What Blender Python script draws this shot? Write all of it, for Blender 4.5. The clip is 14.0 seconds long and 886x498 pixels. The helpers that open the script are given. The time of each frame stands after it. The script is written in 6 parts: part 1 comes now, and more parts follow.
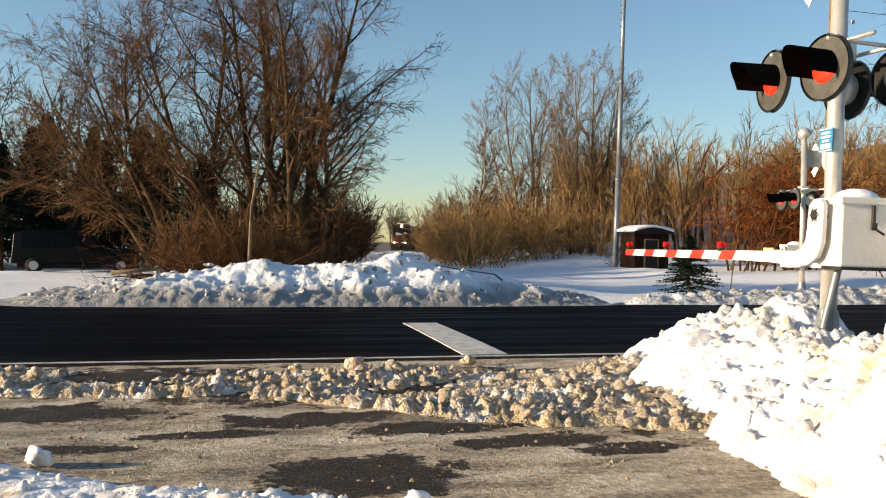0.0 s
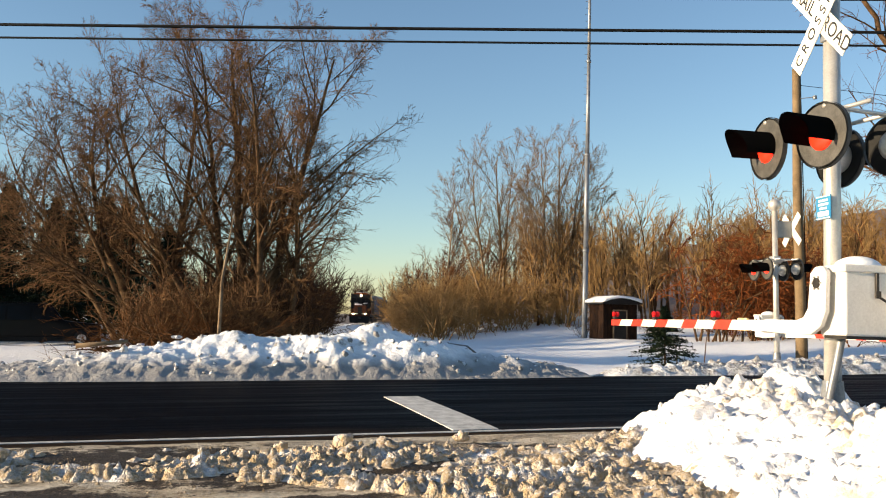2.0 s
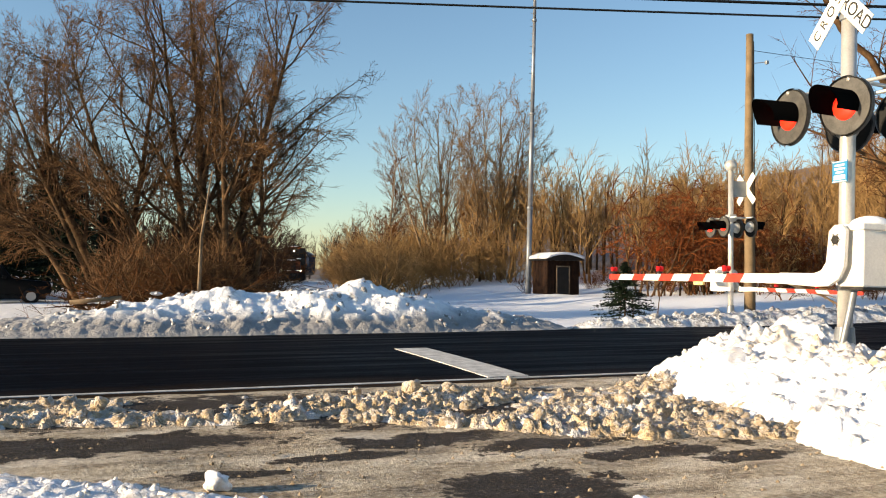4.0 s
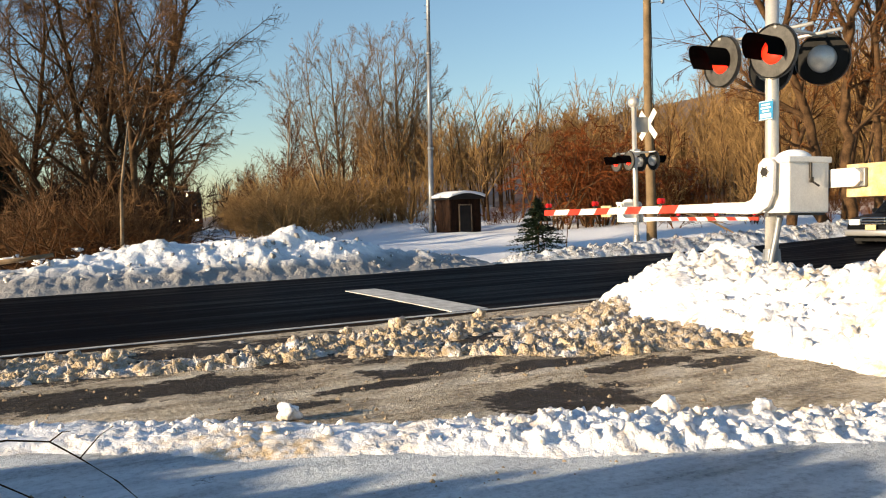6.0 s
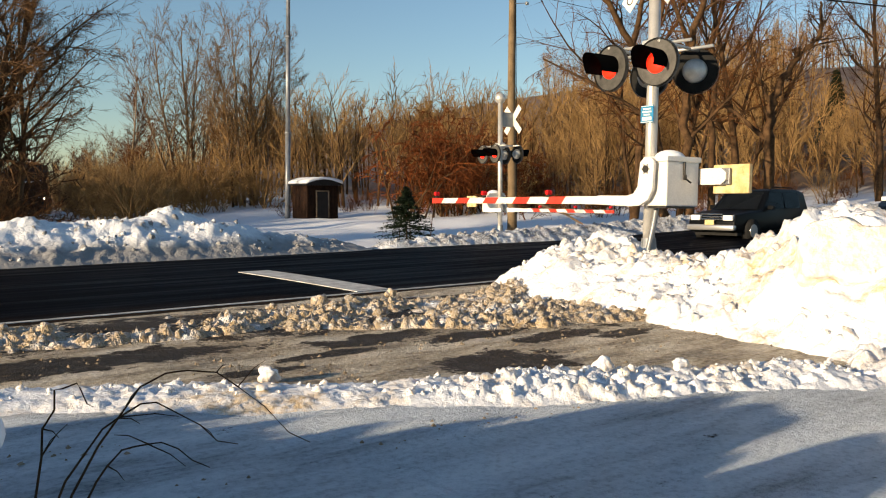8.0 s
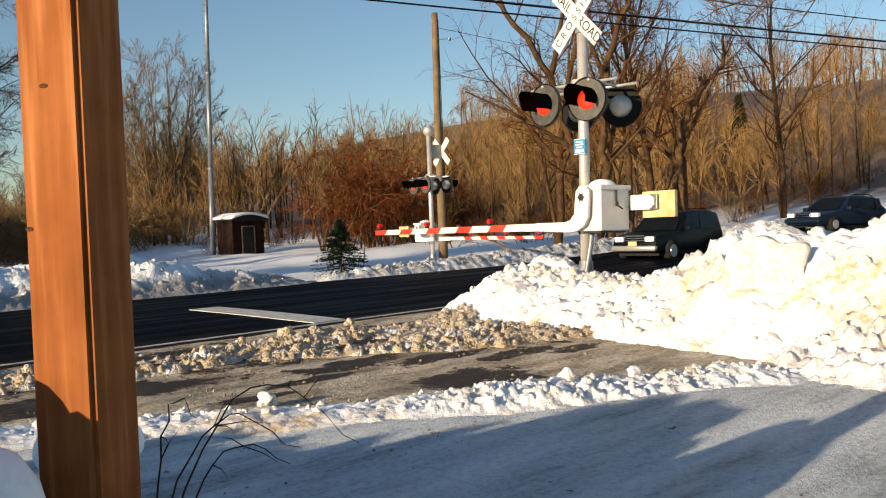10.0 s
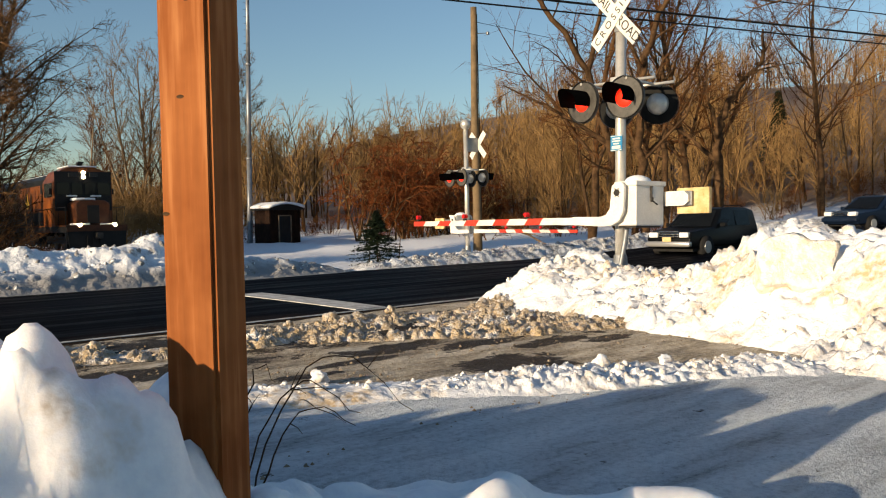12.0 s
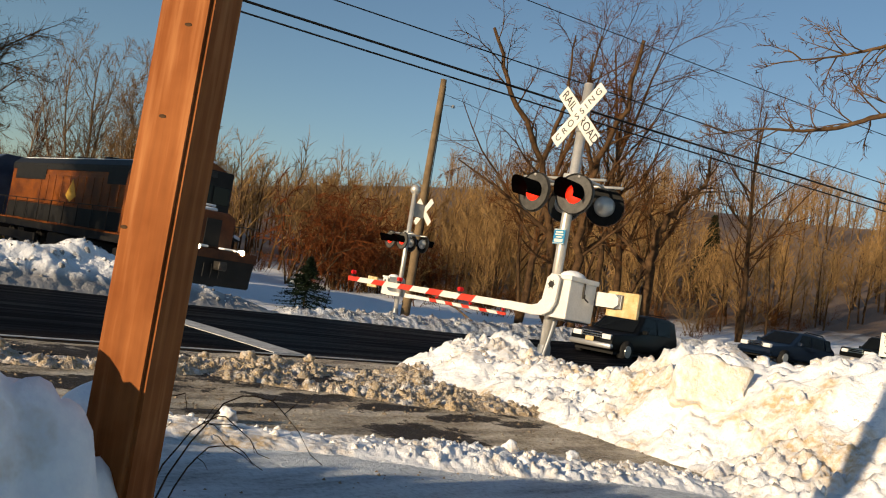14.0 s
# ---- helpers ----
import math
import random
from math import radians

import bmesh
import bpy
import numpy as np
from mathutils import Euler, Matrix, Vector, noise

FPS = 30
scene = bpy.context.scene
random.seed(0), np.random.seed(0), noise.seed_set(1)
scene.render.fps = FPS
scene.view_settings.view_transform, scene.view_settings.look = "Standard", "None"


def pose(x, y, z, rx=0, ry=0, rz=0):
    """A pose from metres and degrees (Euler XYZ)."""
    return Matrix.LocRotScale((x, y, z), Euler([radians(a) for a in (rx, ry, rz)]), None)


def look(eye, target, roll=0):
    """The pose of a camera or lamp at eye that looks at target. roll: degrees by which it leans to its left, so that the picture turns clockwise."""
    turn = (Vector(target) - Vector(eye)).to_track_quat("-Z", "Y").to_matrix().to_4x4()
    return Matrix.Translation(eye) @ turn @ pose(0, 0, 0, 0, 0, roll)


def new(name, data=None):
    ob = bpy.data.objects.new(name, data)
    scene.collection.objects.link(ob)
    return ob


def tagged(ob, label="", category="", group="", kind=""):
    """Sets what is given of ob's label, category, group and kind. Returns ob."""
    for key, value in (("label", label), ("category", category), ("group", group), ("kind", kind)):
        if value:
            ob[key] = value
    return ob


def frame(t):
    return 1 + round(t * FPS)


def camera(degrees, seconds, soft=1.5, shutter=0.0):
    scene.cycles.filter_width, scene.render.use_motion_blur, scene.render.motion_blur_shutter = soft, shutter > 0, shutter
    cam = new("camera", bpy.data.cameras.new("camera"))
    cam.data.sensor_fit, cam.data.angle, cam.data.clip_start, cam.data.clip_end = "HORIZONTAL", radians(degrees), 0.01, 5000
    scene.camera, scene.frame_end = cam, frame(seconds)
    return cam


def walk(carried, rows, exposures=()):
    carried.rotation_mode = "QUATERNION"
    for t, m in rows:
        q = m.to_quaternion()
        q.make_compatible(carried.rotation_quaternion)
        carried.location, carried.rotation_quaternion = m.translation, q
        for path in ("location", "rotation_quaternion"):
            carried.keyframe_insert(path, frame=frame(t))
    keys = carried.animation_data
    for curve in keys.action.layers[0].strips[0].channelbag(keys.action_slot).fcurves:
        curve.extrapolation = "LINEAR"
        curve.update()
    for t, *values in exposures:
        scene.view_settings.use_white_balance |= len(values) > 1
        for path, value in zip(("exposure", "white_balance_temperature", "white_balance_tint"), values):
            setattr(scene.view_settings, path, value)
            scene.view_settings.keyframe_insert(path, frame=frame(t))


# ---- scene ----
cam = camera(55.59, 14.0, soft=1.1)
PATH = [
    (0, (-2.727, -1.212, 1.359), (-2.243, 0.729, 1.347), 0.95),
    (0.5, (-2.723, -1.166, 1.346), (-2.234, 0.773, 1.315), 0.72),
    (1, (-2.715, -1.081, 1.341), (-2.205, 0.850, 1.243), 0.71),
    (1.5, (-2.686, -0.963, 1.346), (-2.176, 0.969, 1.263), 1.28),
    (2, (-2.933, -0.833, 1.337), (-2.372, 1.080, 1.496), 0.80),
    (2.5, (-3.232, -0.873, 1.343), (-2.753, 1.066, 1.442), -0.31),
    (3, (-3.588, -0.805, 1.292), (-3.066, 1.124, 1.371), -0.11),
    (3.2, (-3.775, -0.824, 1.291), (-3.190, 1.087, 1.382), -0.00),
    (5.3, (-5.118, -1.055, 1.309), (-4.310, 0.775, 1.302), 2.10),
    (5.5, (-5.232, -1.059, 1.299), (-4.400, 0.760, 1.306), 2.12),
    (6, (-5.499, -1.116, 1.329), (-4.541, 0.638, 1.244), -1.80),
    (6.5, (-5.707, -1.211, 1.319), (-4.611, 0.459, 1.230), -0.59),
    (7, (-6.031, -1.133, 1.287), (-4.800, 0.432, 1.468), 1.76),
    (7.5, (-6.387, -1.170, 1.284), (-5.244, 0.471, 1.236), -0.25),
    (8, (-6.567, -1.199, 1.307), (-5.306, 0.348, 1.188), -0.15),
    (8.5, (-6.798, -1.215, 1.333), (-5.465, 0.273, 1.249), -0.95),
    (8.7, (-6.886, -1.238, 1.316), (-5.494, 0.194, 1.204), -2.64),
    (10.8, (-7.451, -1.565, 1.365), (-6.091, -0.098, 1.371), -0.98),
    (11, (-7.465, -1.603, 1.359), (-6.203, -0.052, 1.352), -0.45),
    (11.5, (-7.554, -1.691, 1.338), (-6.292, -0.140, 1.370), -0.30),
    (12, (-7.678, -1.665, 1.346), (-6.333, -0.187, 1.277), -1.14),
    (12.5, (-7.764, -1.685, 1.357), (-6.322, -0.302, 1.275), 1.13),
    (13, (-7.788, -1.713, 1.346), (-6.308, -0.368, 1.337), 2.74),
    (13.5, (-7.770, -1.663, 1.327), (-6.284, -0.327, 1.409), 9.80),
    (14, (-7.767, -1.666, 1.351), (-6.315, -0.294, 1.446), 9.39),
]
walk(cam, [(t, look(eye, target, roll)) for t, eye, target, roll in PATH],
     exposures=[(0, 1.04), (3, 1.24), (6.3, 1.06), (7, 0.84), (8.7, 0.76), (11, 0.70), (14, 0.36)])

# ---- light ----
SUN_AZ, SUN_EL = 271.0, 12.0     # degrees clockwise from +y, degrees up
to_sun = Vector((math.sin(radians(SUN_AZ)) * math.cos(radians(SUN_EL)),
                 math.cos(radians(SUN_AZ)) * math.cos(radians(SUN_EL)), math.sin(radians(SUN_EL))))
world = bpy.data.worlds.new("sky")
world.use_nodes = True
scene.world = world
wt = world.node_tree
sky = wt.nodes.new("ShaderNodeTexSky")
sky.sky_type, sky.sun_disc = "NISHITA", False
sky.sun_elevation, sky.sun_rotation = radians(SUN_EL), radians(SUN_AZ)
sky.air_density, sky.dust_density, sky.ozone_density = 1.1, 0.25, 2.6
wt.links.new(sky.outputs[0], wt.nodes["Background"].inputs[0])
wt.nodes["Background"].inputs[1].default_value = 0.087
sun = new("sun", bpy.data.lights.new("sun", "SUN"))
sun.data.energy, sun.data.angle, sun.data.color = 5.0, radians(0.6), (1.0, 0.78, 0.52)
sun.matrix_world = look(to_sun * 100, (0, 0, 0))

# ---- materials ----


def mat(name, rough=0.6, metal=0.0):
    m = bpy.data.materials.new(name)
    m.use_nodes = True
    b = m.node_tree.nodes["Principled BSDF"]
    b.inputs["Roughness"].default_value, b.inputs["Metallic"].default_value = rough, metal
    return m, m.node_tree, b


def noise_node(nt, scale, detail=4.0, rough=0.6, coord="Object"):
    n, c = nt.nodes.new("ShaderNodeTexNoise"), nt.nodes.new("ShaderNodeTexCoord")
    n.inputs["Scale"].default_value, n.inputs["Detail"].default_value, n.inputs["Roughness"].default_value = scale, detail, rough
    nt.links.new(c.outputs[coord], n.inputs["Vector"])
    return n


def ramp_node(nt, src, stops):
    r = nt.nodes.new("ShaderNodeValToRGB")
    while len(r.color_ramp.elements) < len(stops):
        r.color_ramp.elements.new(0.5)
    for e, (p, c) in zip(r.color_ramp.elements, stops):
        e.position, e.color = p, (*c, 1)
    nt.links.new(src, r.inputs[0])
    return r


def bump_node(nt, b, src, strength, dist):
    n = nt.nodes.new("ShaderNodeBump")
    n.inputs["Strength"].default_value, n.inputs["Distance"].default_value = strength, dist
    nt.links.new(src, n.inputs["Height"])
    nt.links.new(n.outputs[0], b.inputs["Normal"])


def mix_node(nt, fac, a, b):
    m = nt.nodes.new("ShaderNodeMix")
    m.data_type = "RGBA"
    for s, i in ((fac, 0), (a, 6), (b, 7)):
        if isinstance(s, (tuple, list)):
            m.inputs[i].default_value = (*s, 1)
        elif isinstance(s, (int, float)):
            m.inputs[i].default_value = s
        else:
            nt.links.new(s, m.inputs[i])
    return m.outputs[2]


def grainy(name, dark, light, scale=6.0, rough=0.6, metal=0.0, bump=0.3, dist=0.01, fine=60.0, spread=(0.35, 0.65), coord="Object"):
    """Two-scale noise between two colours, with fine relief."""
    m, nt, b = mat(name, rough, metal)
    n1, n2 = noise_node(nt, scale, coord=coord), noise_node(nt, fine, 3, coord=coord)
    r = ramp_node(nt, n1.outputs[0], [(spread[0], dark), (spread[1], light)])
    r2 = ramp_node(nt, n2.outputs[0], [(0.3, tuple(c * 0.75 for c in dark)), (0.7, light)])
    nt.links.new(mix_node(nt, 0.35, r.outputs[0], r2.outputs[0]), b.inputs["Base Color"])
    b.inputs["Specular IOR Level"].default_value = 0.10 if rough >= 0.6 else 0.3
    if bump:
        bump_node(nt, b, n2.outputs[0], bump, dist)
    return m


def glow(name, colour, strength):
    m, nt, b = mat(name, 0.3)
    b.inputs["Base Color"].default_value = (*colour, 1)
    b.inputs["Emission Color"].default_value = (*colour, 1)
    b.inputs["Emission Strength"].default_value = strength
    return m


def snow_material(name, dirt, tan=(0.42, 0.33, 0.22), scale=1.2, clean=0.15, foot_shade=0.0, grain=16.0, relief=0.7):
    """White snow, crusted, with tan road dirt in patches; dirt is the share that is stained."""
    m, nt, b = mat(name, 0.62)
    n1, n2, n3 = noise_node(nt, scale, 6, 0.65), noise_node(nt, 14, 5, 0.6), noise_node(nt, 70, 3)
    mask = ramp_node(nt, n1.outputs[0], [(0.62 - 0.32 * dirt, (0, 0, 0)), (0.72 - 0.22 * dirt, (1, 1, 1))])
    speck = ramp_node(nt, n2.outputs[0], [(0.36, (clean, clean, clean)), (0.60, (1, 1, 1))])
    mul = nt.nodes.new("ShaderNodeMath")
    mul.operation = "MULTIPLY"
    nt.links.new(mask.outputs[0], mul.inputs[0])
    nt.links.new(speck.outputs[0], mul.inputs[1])
    share = mul.outputs[0]
    if foot_shade:   # grey foot of a bank: dirt, and the shade on its lower face painted in
        c, sep = nt.nodes.new("ShaderNodeTexCoord"), nt.nodes.new("ShaderNodeSeparateXYZ")
        nt.links.new(c.outputs["Object"], sep.inputs[0])
        ma = nt.nodes.new("ShaderNodeMath")
        ma.operation = "MULTIPLY_ADD"
        nt.links.new(n1.outputs[0], ma.inputs[0])
        ma.inputs[1].default_value = -0.42
        nt.links.new(sep.outputs[2], ma.inputs[2])
        low = ramp_node(nt, ma.outputs[0], [(0.0, (0.85, 0.85, 0.85)), (foot_shade, (0, 0, 0))])
        add0 = nt.nodes.new("ShaderNodeMath")
        add0.operation = "MAXIMUM"
        nt.links.new(share, add0.inputs[0])
        nt.links.new(low.outputs[0], add0.inputs[1])
        share = add0.outputs[0]
    white = ramp_node(nt, n2.outputs[0], [(0.3, (0.74, 0.76, 0.80)), (0.6, (0.86, 0.87, 0.88))])
    nt.links.new(mix_node(nt, share, white.outputs[0], tan), b.inputs["Base Color"])
    # crumbly grains: two sizes of cells, warped by the noise
    warp = nt.nodes.new("ShaderNodeVectorMath")
    warp.operation = "MULTIPLY_ADD"
    tc = nt.nodes.new("ShaderNodeTexCoord")
    nt.links.new(n2.outputs[1], warp.inputs[0])
    warp.inputs[1].default_value = (0.05, 0.05, 0.05)
    nt.links.new(tc.outputs["Object"], warp.inputs[2])
    total = n3.outputs[0]
    for cells, weight in ((grain, 1.6), (grain * 2.3, 0.8)):
        v = nt.nodes.new("ShaderNodeTexVoronoi")
        v.inputs["Scale"].default_value = cells
        nt.links.new(warp.outputs[0], v.inputs["Vector"])
        add = nt.nodes.new("ShaderNodeMath")
        add.operation = "MULTIPLY_ADD"
        nt.links.new(v.outputs["Distance"], add.inputs[0])
        add.inputs[1].default_value = -weight
        nt.links.new(total, add.inputs[2])
        total = add.outputs[0]
    bump_node(nt, b, total, relief, 0.035)
    b.inputs["Specular IOR Level"].default_value = 0.25
    return m


SNOW = snow_material("snow", 0.12, grain=7.0, relief=0.22)
SNOW_ROAD = snow_material("snow_road_dirt", 1.0, tan=(0.44, 0.325, 0.185), scale=2.6, clean=0.72, grain=20.0, relief=0.6)
SNOW_BANK = snow_material("snow_bank", 0.12, tan=(0.20, 0.19, 0.18), scale=1.6, foot_shade=0.30, grain=9.0, relief=0.4)


def field_material():
    """Open snow, with brown leaf litter showing through under the woods."""
    m, nt, b = mat("snow_field", 0.65)
    n1, n2 = noise_node(nt, 0.35, 6, 0.7), noise_node(nt, 6, 5, 0.65)
    c, sep = nt.nodes.new("ShaderNodeTexCoord"), nt.nodes.new("ShaderNodeSeparateXYZ")
    nt.links.new(c.outputs["Object"], sep.inputs[0])
    s = nt.nodes.new("ShaderNodeMath")
    s.operation = "MULTIPLY_ADD"
    nt.links.new(sep.outputs[0], s.inputs[0])
    s.inputs[1].default_value = 3.3
    nt.links.new(sep.outputs[1], s.inputs[2])
    s2 = nt.nodes.new("ShaderNodeMath")
    s2.operation = "MULTIPLY_ADD"
    nt.links.new(n1.outputs[0], s2.inputs[0])
    s2.inputs[1].default_value = 60
    nt.links.new(s.outputs[0], s2.inputs[2])
    div = nt.nodes.new("ShaderNodeMath")
    div.operation = "DIVIDE"
    nt.links.new(s2.outputs[0], div.inputs[0])
    div.inputs[1].default_value = 500
    wood = ramp_node(nt, div.outputs[0], [(0.46, (0, 0, 0)), (0.53, (0.95, 0.95, 0.95))])
    litter = ramp_node(nt, n2.outputs[0], [(0.3, (0.03, 0.016, 0.007)), (0.6, (0.12, 0.066, 0.028)), (0.78, (0.30, 0.21, 0.13))])
    white = ramp_node(nt, n2.outputs[0], [(0.3, (0.74, 0.76, 0.80)), (0.6, (0.86, 0.87, 0.88))])
    nt.links.new(mix_node(nt, wood.outputs[0], white.outputs[0], litter.outputs[0]), b.inputs["Base Color"])
    bump_node(nt, b, n2.outputs[0], 0.5, 0.08)
    return m


FIELD = field_material()
SNOW_PILE = snow_material("snow_pile", 0.46, grain=9.0, relief=0.38, tan=(0.56, 0.42, 0.25), scale=1.0)
SNOW_TAN = snow_material("snow_packed_tan", 0.9, grain=14.0, relief=0.35, tan=(0.72, 0.63, 0.48), scale=2.4, clean=0.3)
SNOW_SOFT = snow_material("snow_soft", 0.02, grain=5.0, relief=0.12)
_b = SNOW_SOFT.node_tree.nodes["Principled BSDF"]
_b.inputs["Subsurface Weight"].default_value, _b.inputs["Subsurface Scale"].default_value = 0.75, 0.16
_b.inputs["Subsurface Radius"].default_value = (0.9, 1.0, 1.1)
SNOW_GREY = snow_material("snow_grey", 0.80, tan=(0.20, 0.19, 0.18), scale=1.5)


def asphalt_material():
    """Damp dark asphalt: long wheel streaks with a bluish sheen painted in, and a near edge of brown slush dirt and
    painted lit sheen.
    """
    m, nt, b = mat("asphalt", 0.5)
    c, mp, sep = nt.nodes.new("ShaderNodeTexCoord"), nt.nodes.new("ShaderNodeMapping"), nt.nodes.new("ShaderNodeSeparateXYZ")
    mp.inputs["Scale"].default_value = (0.12, 2.2, 1)
    nt.links.new(c.outputs["Object"], mp.inputs[0])
    nt.links.new(c.outputs["Object"], sep.inputs[0])
    run = nt.nodes.new("ShaderNodeTexNoise")
    run.inputs["Scale"].default_value, run.inputs["Detail"].default_value, run.inputs["Roughness"].default_value = 1.3, 6, 0.65
    nt.links.new(mp.outputs[0], run.inputs["Vector"])
    fine, big = noise_node(nt, 110, 3), noise_node(nt, 0.5, 4)
    # the road's bluish sky sheen is put into these streak colours
    base = ramp_node(nt, run.outputs[0], [(0.42, (0.0012, 0.0016, 0.003)), (0.62, (0.0035, 0.0038, 0.006)), (0.74, (0.016, 0.016, 0.019))])
    grit = ramp_node(nt, fine.outputs[0], [(0.35, (0.001, 0.001, 0.002)), (0.75, (0.006, 0.006, 0.008))])
    # brown near edge: wet dirt together with a lit sheen painted on
    dirt_sheen = nt.nodes.new("ShaderNodeMath")
    dirt_sheen.operation = "MULTIPLY_ADD"
    nt.links.new(big.outputs[0], dirt_sheen.inputs[0])
    dirt_sheen.inputs[1].default_value = 1.2
    nt.links.new(sep.outputs[1], dirt_sheen.inputs[2])
    div = nt.nodes.new("ShaderNodeMath")
    div.operation = "DIVIDE"
    nt.links.new(dirt_sheen.outputs[0], div.inputs[0])
    div.inputs[1].default_value = 20.0
    edge = ramp_node(nt, div.outputs[0], [(0.440, (0.9, 0.9, 0.9)), (0.500, (0, 0, 0))])
    brown = ramp_node(nt, run.outputs[0], [(0.38, (0.014, 0.009, 0.005)), (0.62, (0.050, 0.033, 0.019))])
    dark = mix_node(nt, 0.4, base.outputs[0], grit.outputs[0])
    nt.links.new(mix_node(nt, edge.outputs[0], dark, brown.outputs[0]), b.inputs["Base Color"])
    wet = ramp_node(nt, run.outputs[0], [(0.40, (0.45, 0.45, 0.45)), (0.60, (0.75, 0.75, 0.75))])
    nt.links.new(wet.outputs[0], b.inputs["Roughness"])
    b.inputs["Specular IOR Level"].default_value = 0.012
    bump_node(nt, b, fine.outputs[0], 0.5, 0.006)
    return m


ASPHALT = asphalt_material()
ROADPAINT = grainy("road_paint", (0.30, 0.30, 0.29), (0.66, 0.66, 0.63), 5, 0.7, bump=0.2, dist=0.003, fine=50)
BARK = grainy("bark", (0.016, 0.009, 0.005), (0.120, 0.068, 0.032), 3, 0.85, bump=0.6, dist=0.02, fine=30)
BARK_WARM = grainy("bark_warm", (0.025, 0.014, 0.007), (0.15, 0.090, 0.045), 3, 0.85, bump=0.6, dist=0.02, fine=30)
BARK_PALE = grainy("bark_pale", (0.09, 0.062, 0.038), (0.30, 0.22, 0.14), 3, 0.85, bump=0.5, dist=0.02, fine=30)
# twig tones: dark and gold copies carry shade and low sun in colour
TWIG = grainy("twig", (0.040, 0.015, 0.004), (0.150, 0.060, 0.017), 1.5, 0.8, bump=0)
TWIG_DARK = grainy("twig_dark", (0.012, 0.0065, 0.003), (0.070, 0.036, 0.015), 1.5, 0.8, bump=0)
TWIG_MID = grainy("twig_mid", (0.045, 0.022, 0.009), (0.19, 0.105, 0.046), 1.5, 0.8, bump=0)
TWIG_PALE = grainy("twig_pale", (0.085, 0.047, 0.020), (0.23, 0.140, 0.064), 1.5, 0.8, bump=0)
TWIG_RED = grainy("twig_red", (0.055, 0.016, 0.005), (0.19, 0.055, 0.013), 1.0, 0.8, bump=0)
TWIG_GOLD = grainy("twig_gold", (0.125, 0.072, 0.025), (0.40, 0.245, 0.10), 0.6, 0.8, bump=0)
NEEDLE = grainy("needles", (0.004, 0.008, 0.004), (0.016, 0.026, 0.012), 4, 0.7, bump=0)
STEEL_WHITE = grainy("painted_steel_white", (0.62, 0.60, 0.55), (0.76, 0.74, 0.69), 3, 0.42, bump=0.05, dist=0.004, fine=40)
ALU = grainy("aluminium", (0.50, 0.48, 0.43), (0.66, 0.63, 0.57), 4, 0.38, 0.55, bump=0.05, dist=0.003)
BLACK = grainy("black_paint", (0.006, 0.006, 0.006), (0.013, 0.013, 0.012), 6, 0.6, bump=0.05, dist=0.003)
STEEL_DARK = grainy("dark_steel", (0.030, 0.028, 0.026), (0.075, 0.068, 0.060), 5, 0.5, 0.6, bump=0.2, dist=0.004)
# black plate fronts made greyer: the sunlit sheen is put into the colour
PLATE_FACE = grainy("plate_sunlit", (0.035, 0.033, 0.029), (0.095, 0.090, 0.079), 7, 0.5, bump=0.05, dist=0.003)
STEEL_GREY = grainy("galvanised_steel", (0.17, 0.18, 0.19), (0.30, 0.31, 0.32), 2, 0.45, 0.5, bump=0.1, dist=0.004)
BLACK.node_tree.nodes["Principled BSDF"].inputs["Specular IOR Level"].default_value = 0.1
HOOD_BLACK, _nt, _b = mat("matt_black_hood", 0.9)
_b.inputs["Base Color"].default_value, _b.inputs["Specular IOR Level"].default_value = (0.004, 0.004, 0.004, 1), 0.0
RED_TAPE = grainy("red_reflective", (0.46, 0.030, 0.020), (0.60, 0.060, 0.035), 8, 0.35, bump=0.05, dist=0.002)
WHITE_TAPE = grainy("white_reflective", (0.60, 0.58, 0.52), (0.74, 0.72, 0.66), 5, 0.35, bump=0.05, dist=0.002)
RED_LENS = glow("red_lens", (1.0, 0.020, 0.006), 0.85)
RED_SMALL = glow("red_gate_lamp", (0.6, 0.01, 0.01), 0.12)
LAMP_WARM = glow("headlamp", (1.0, 0.74, 0.42), 14.0)
BLUE_SIGN = grainy("blue_sign", (0.02, 0.17, 0.34), (0.04, 0.23, 0.42), 6, 0.4, bump=0)
LETTER = grainy("black_lettering", (0.015, 0.015, 0.015), (0.03, 0.03, 0.03), 8, 0.5, bump=0)
OLD_YELLOW = grainy("weathered_yellow", (0.46, 0.28, 0.09), (0.70, 0.58, 0.34), 7, 0.6, bump=0.15, dist=0.004)
WOOD_POLE = grainy("weathered_pole_wood", (0.10, 0.070, 0.038), (0.22, 0.155, 0.088), 2, 0.8, bump=0.4, dist=0.01, fine=25)
SHED_WOOD = grainy("shed_boards", (0.008, 0.004, 0.0025), (0.030, 0.014, 0.007), 2.5, 0.75, bump=0.4, dist=0.01, fine=25)
RUBBER = grainy("rubber", (0.012, 0.012, 0.012), (0.025, 0.025, 0.025), 8, 0.8, bump=0.1, dist=0.004)
GLASS_DARK, _nt, _b = mat("dark_glass", 0.06)
_b.inputs["Specular IOR Level"].default_value = 0.2
_b.inputs["Base Color"].default_value = (0.012, 0.014, 0.016, 1)
CAR_BLACK, _nt, _b = mat("car_paint_black", 0.38)
_b.inputs["Base Color"].default_value, _b.inputs["Coat Weight"].default_value = (0.003, 0.0035, 0.004, 1), 0.05
_b.inputs["Specular IOR Level"].default_value = 0.10
CAR_BLUE, _nt, _b = mat("car_paint_blue", 0.4)
_b.inputs["Base Color"].default_value, _b.inputs["Coat Weight"].default_value = (0.006, 0.013, 0.030, 1), 0.0
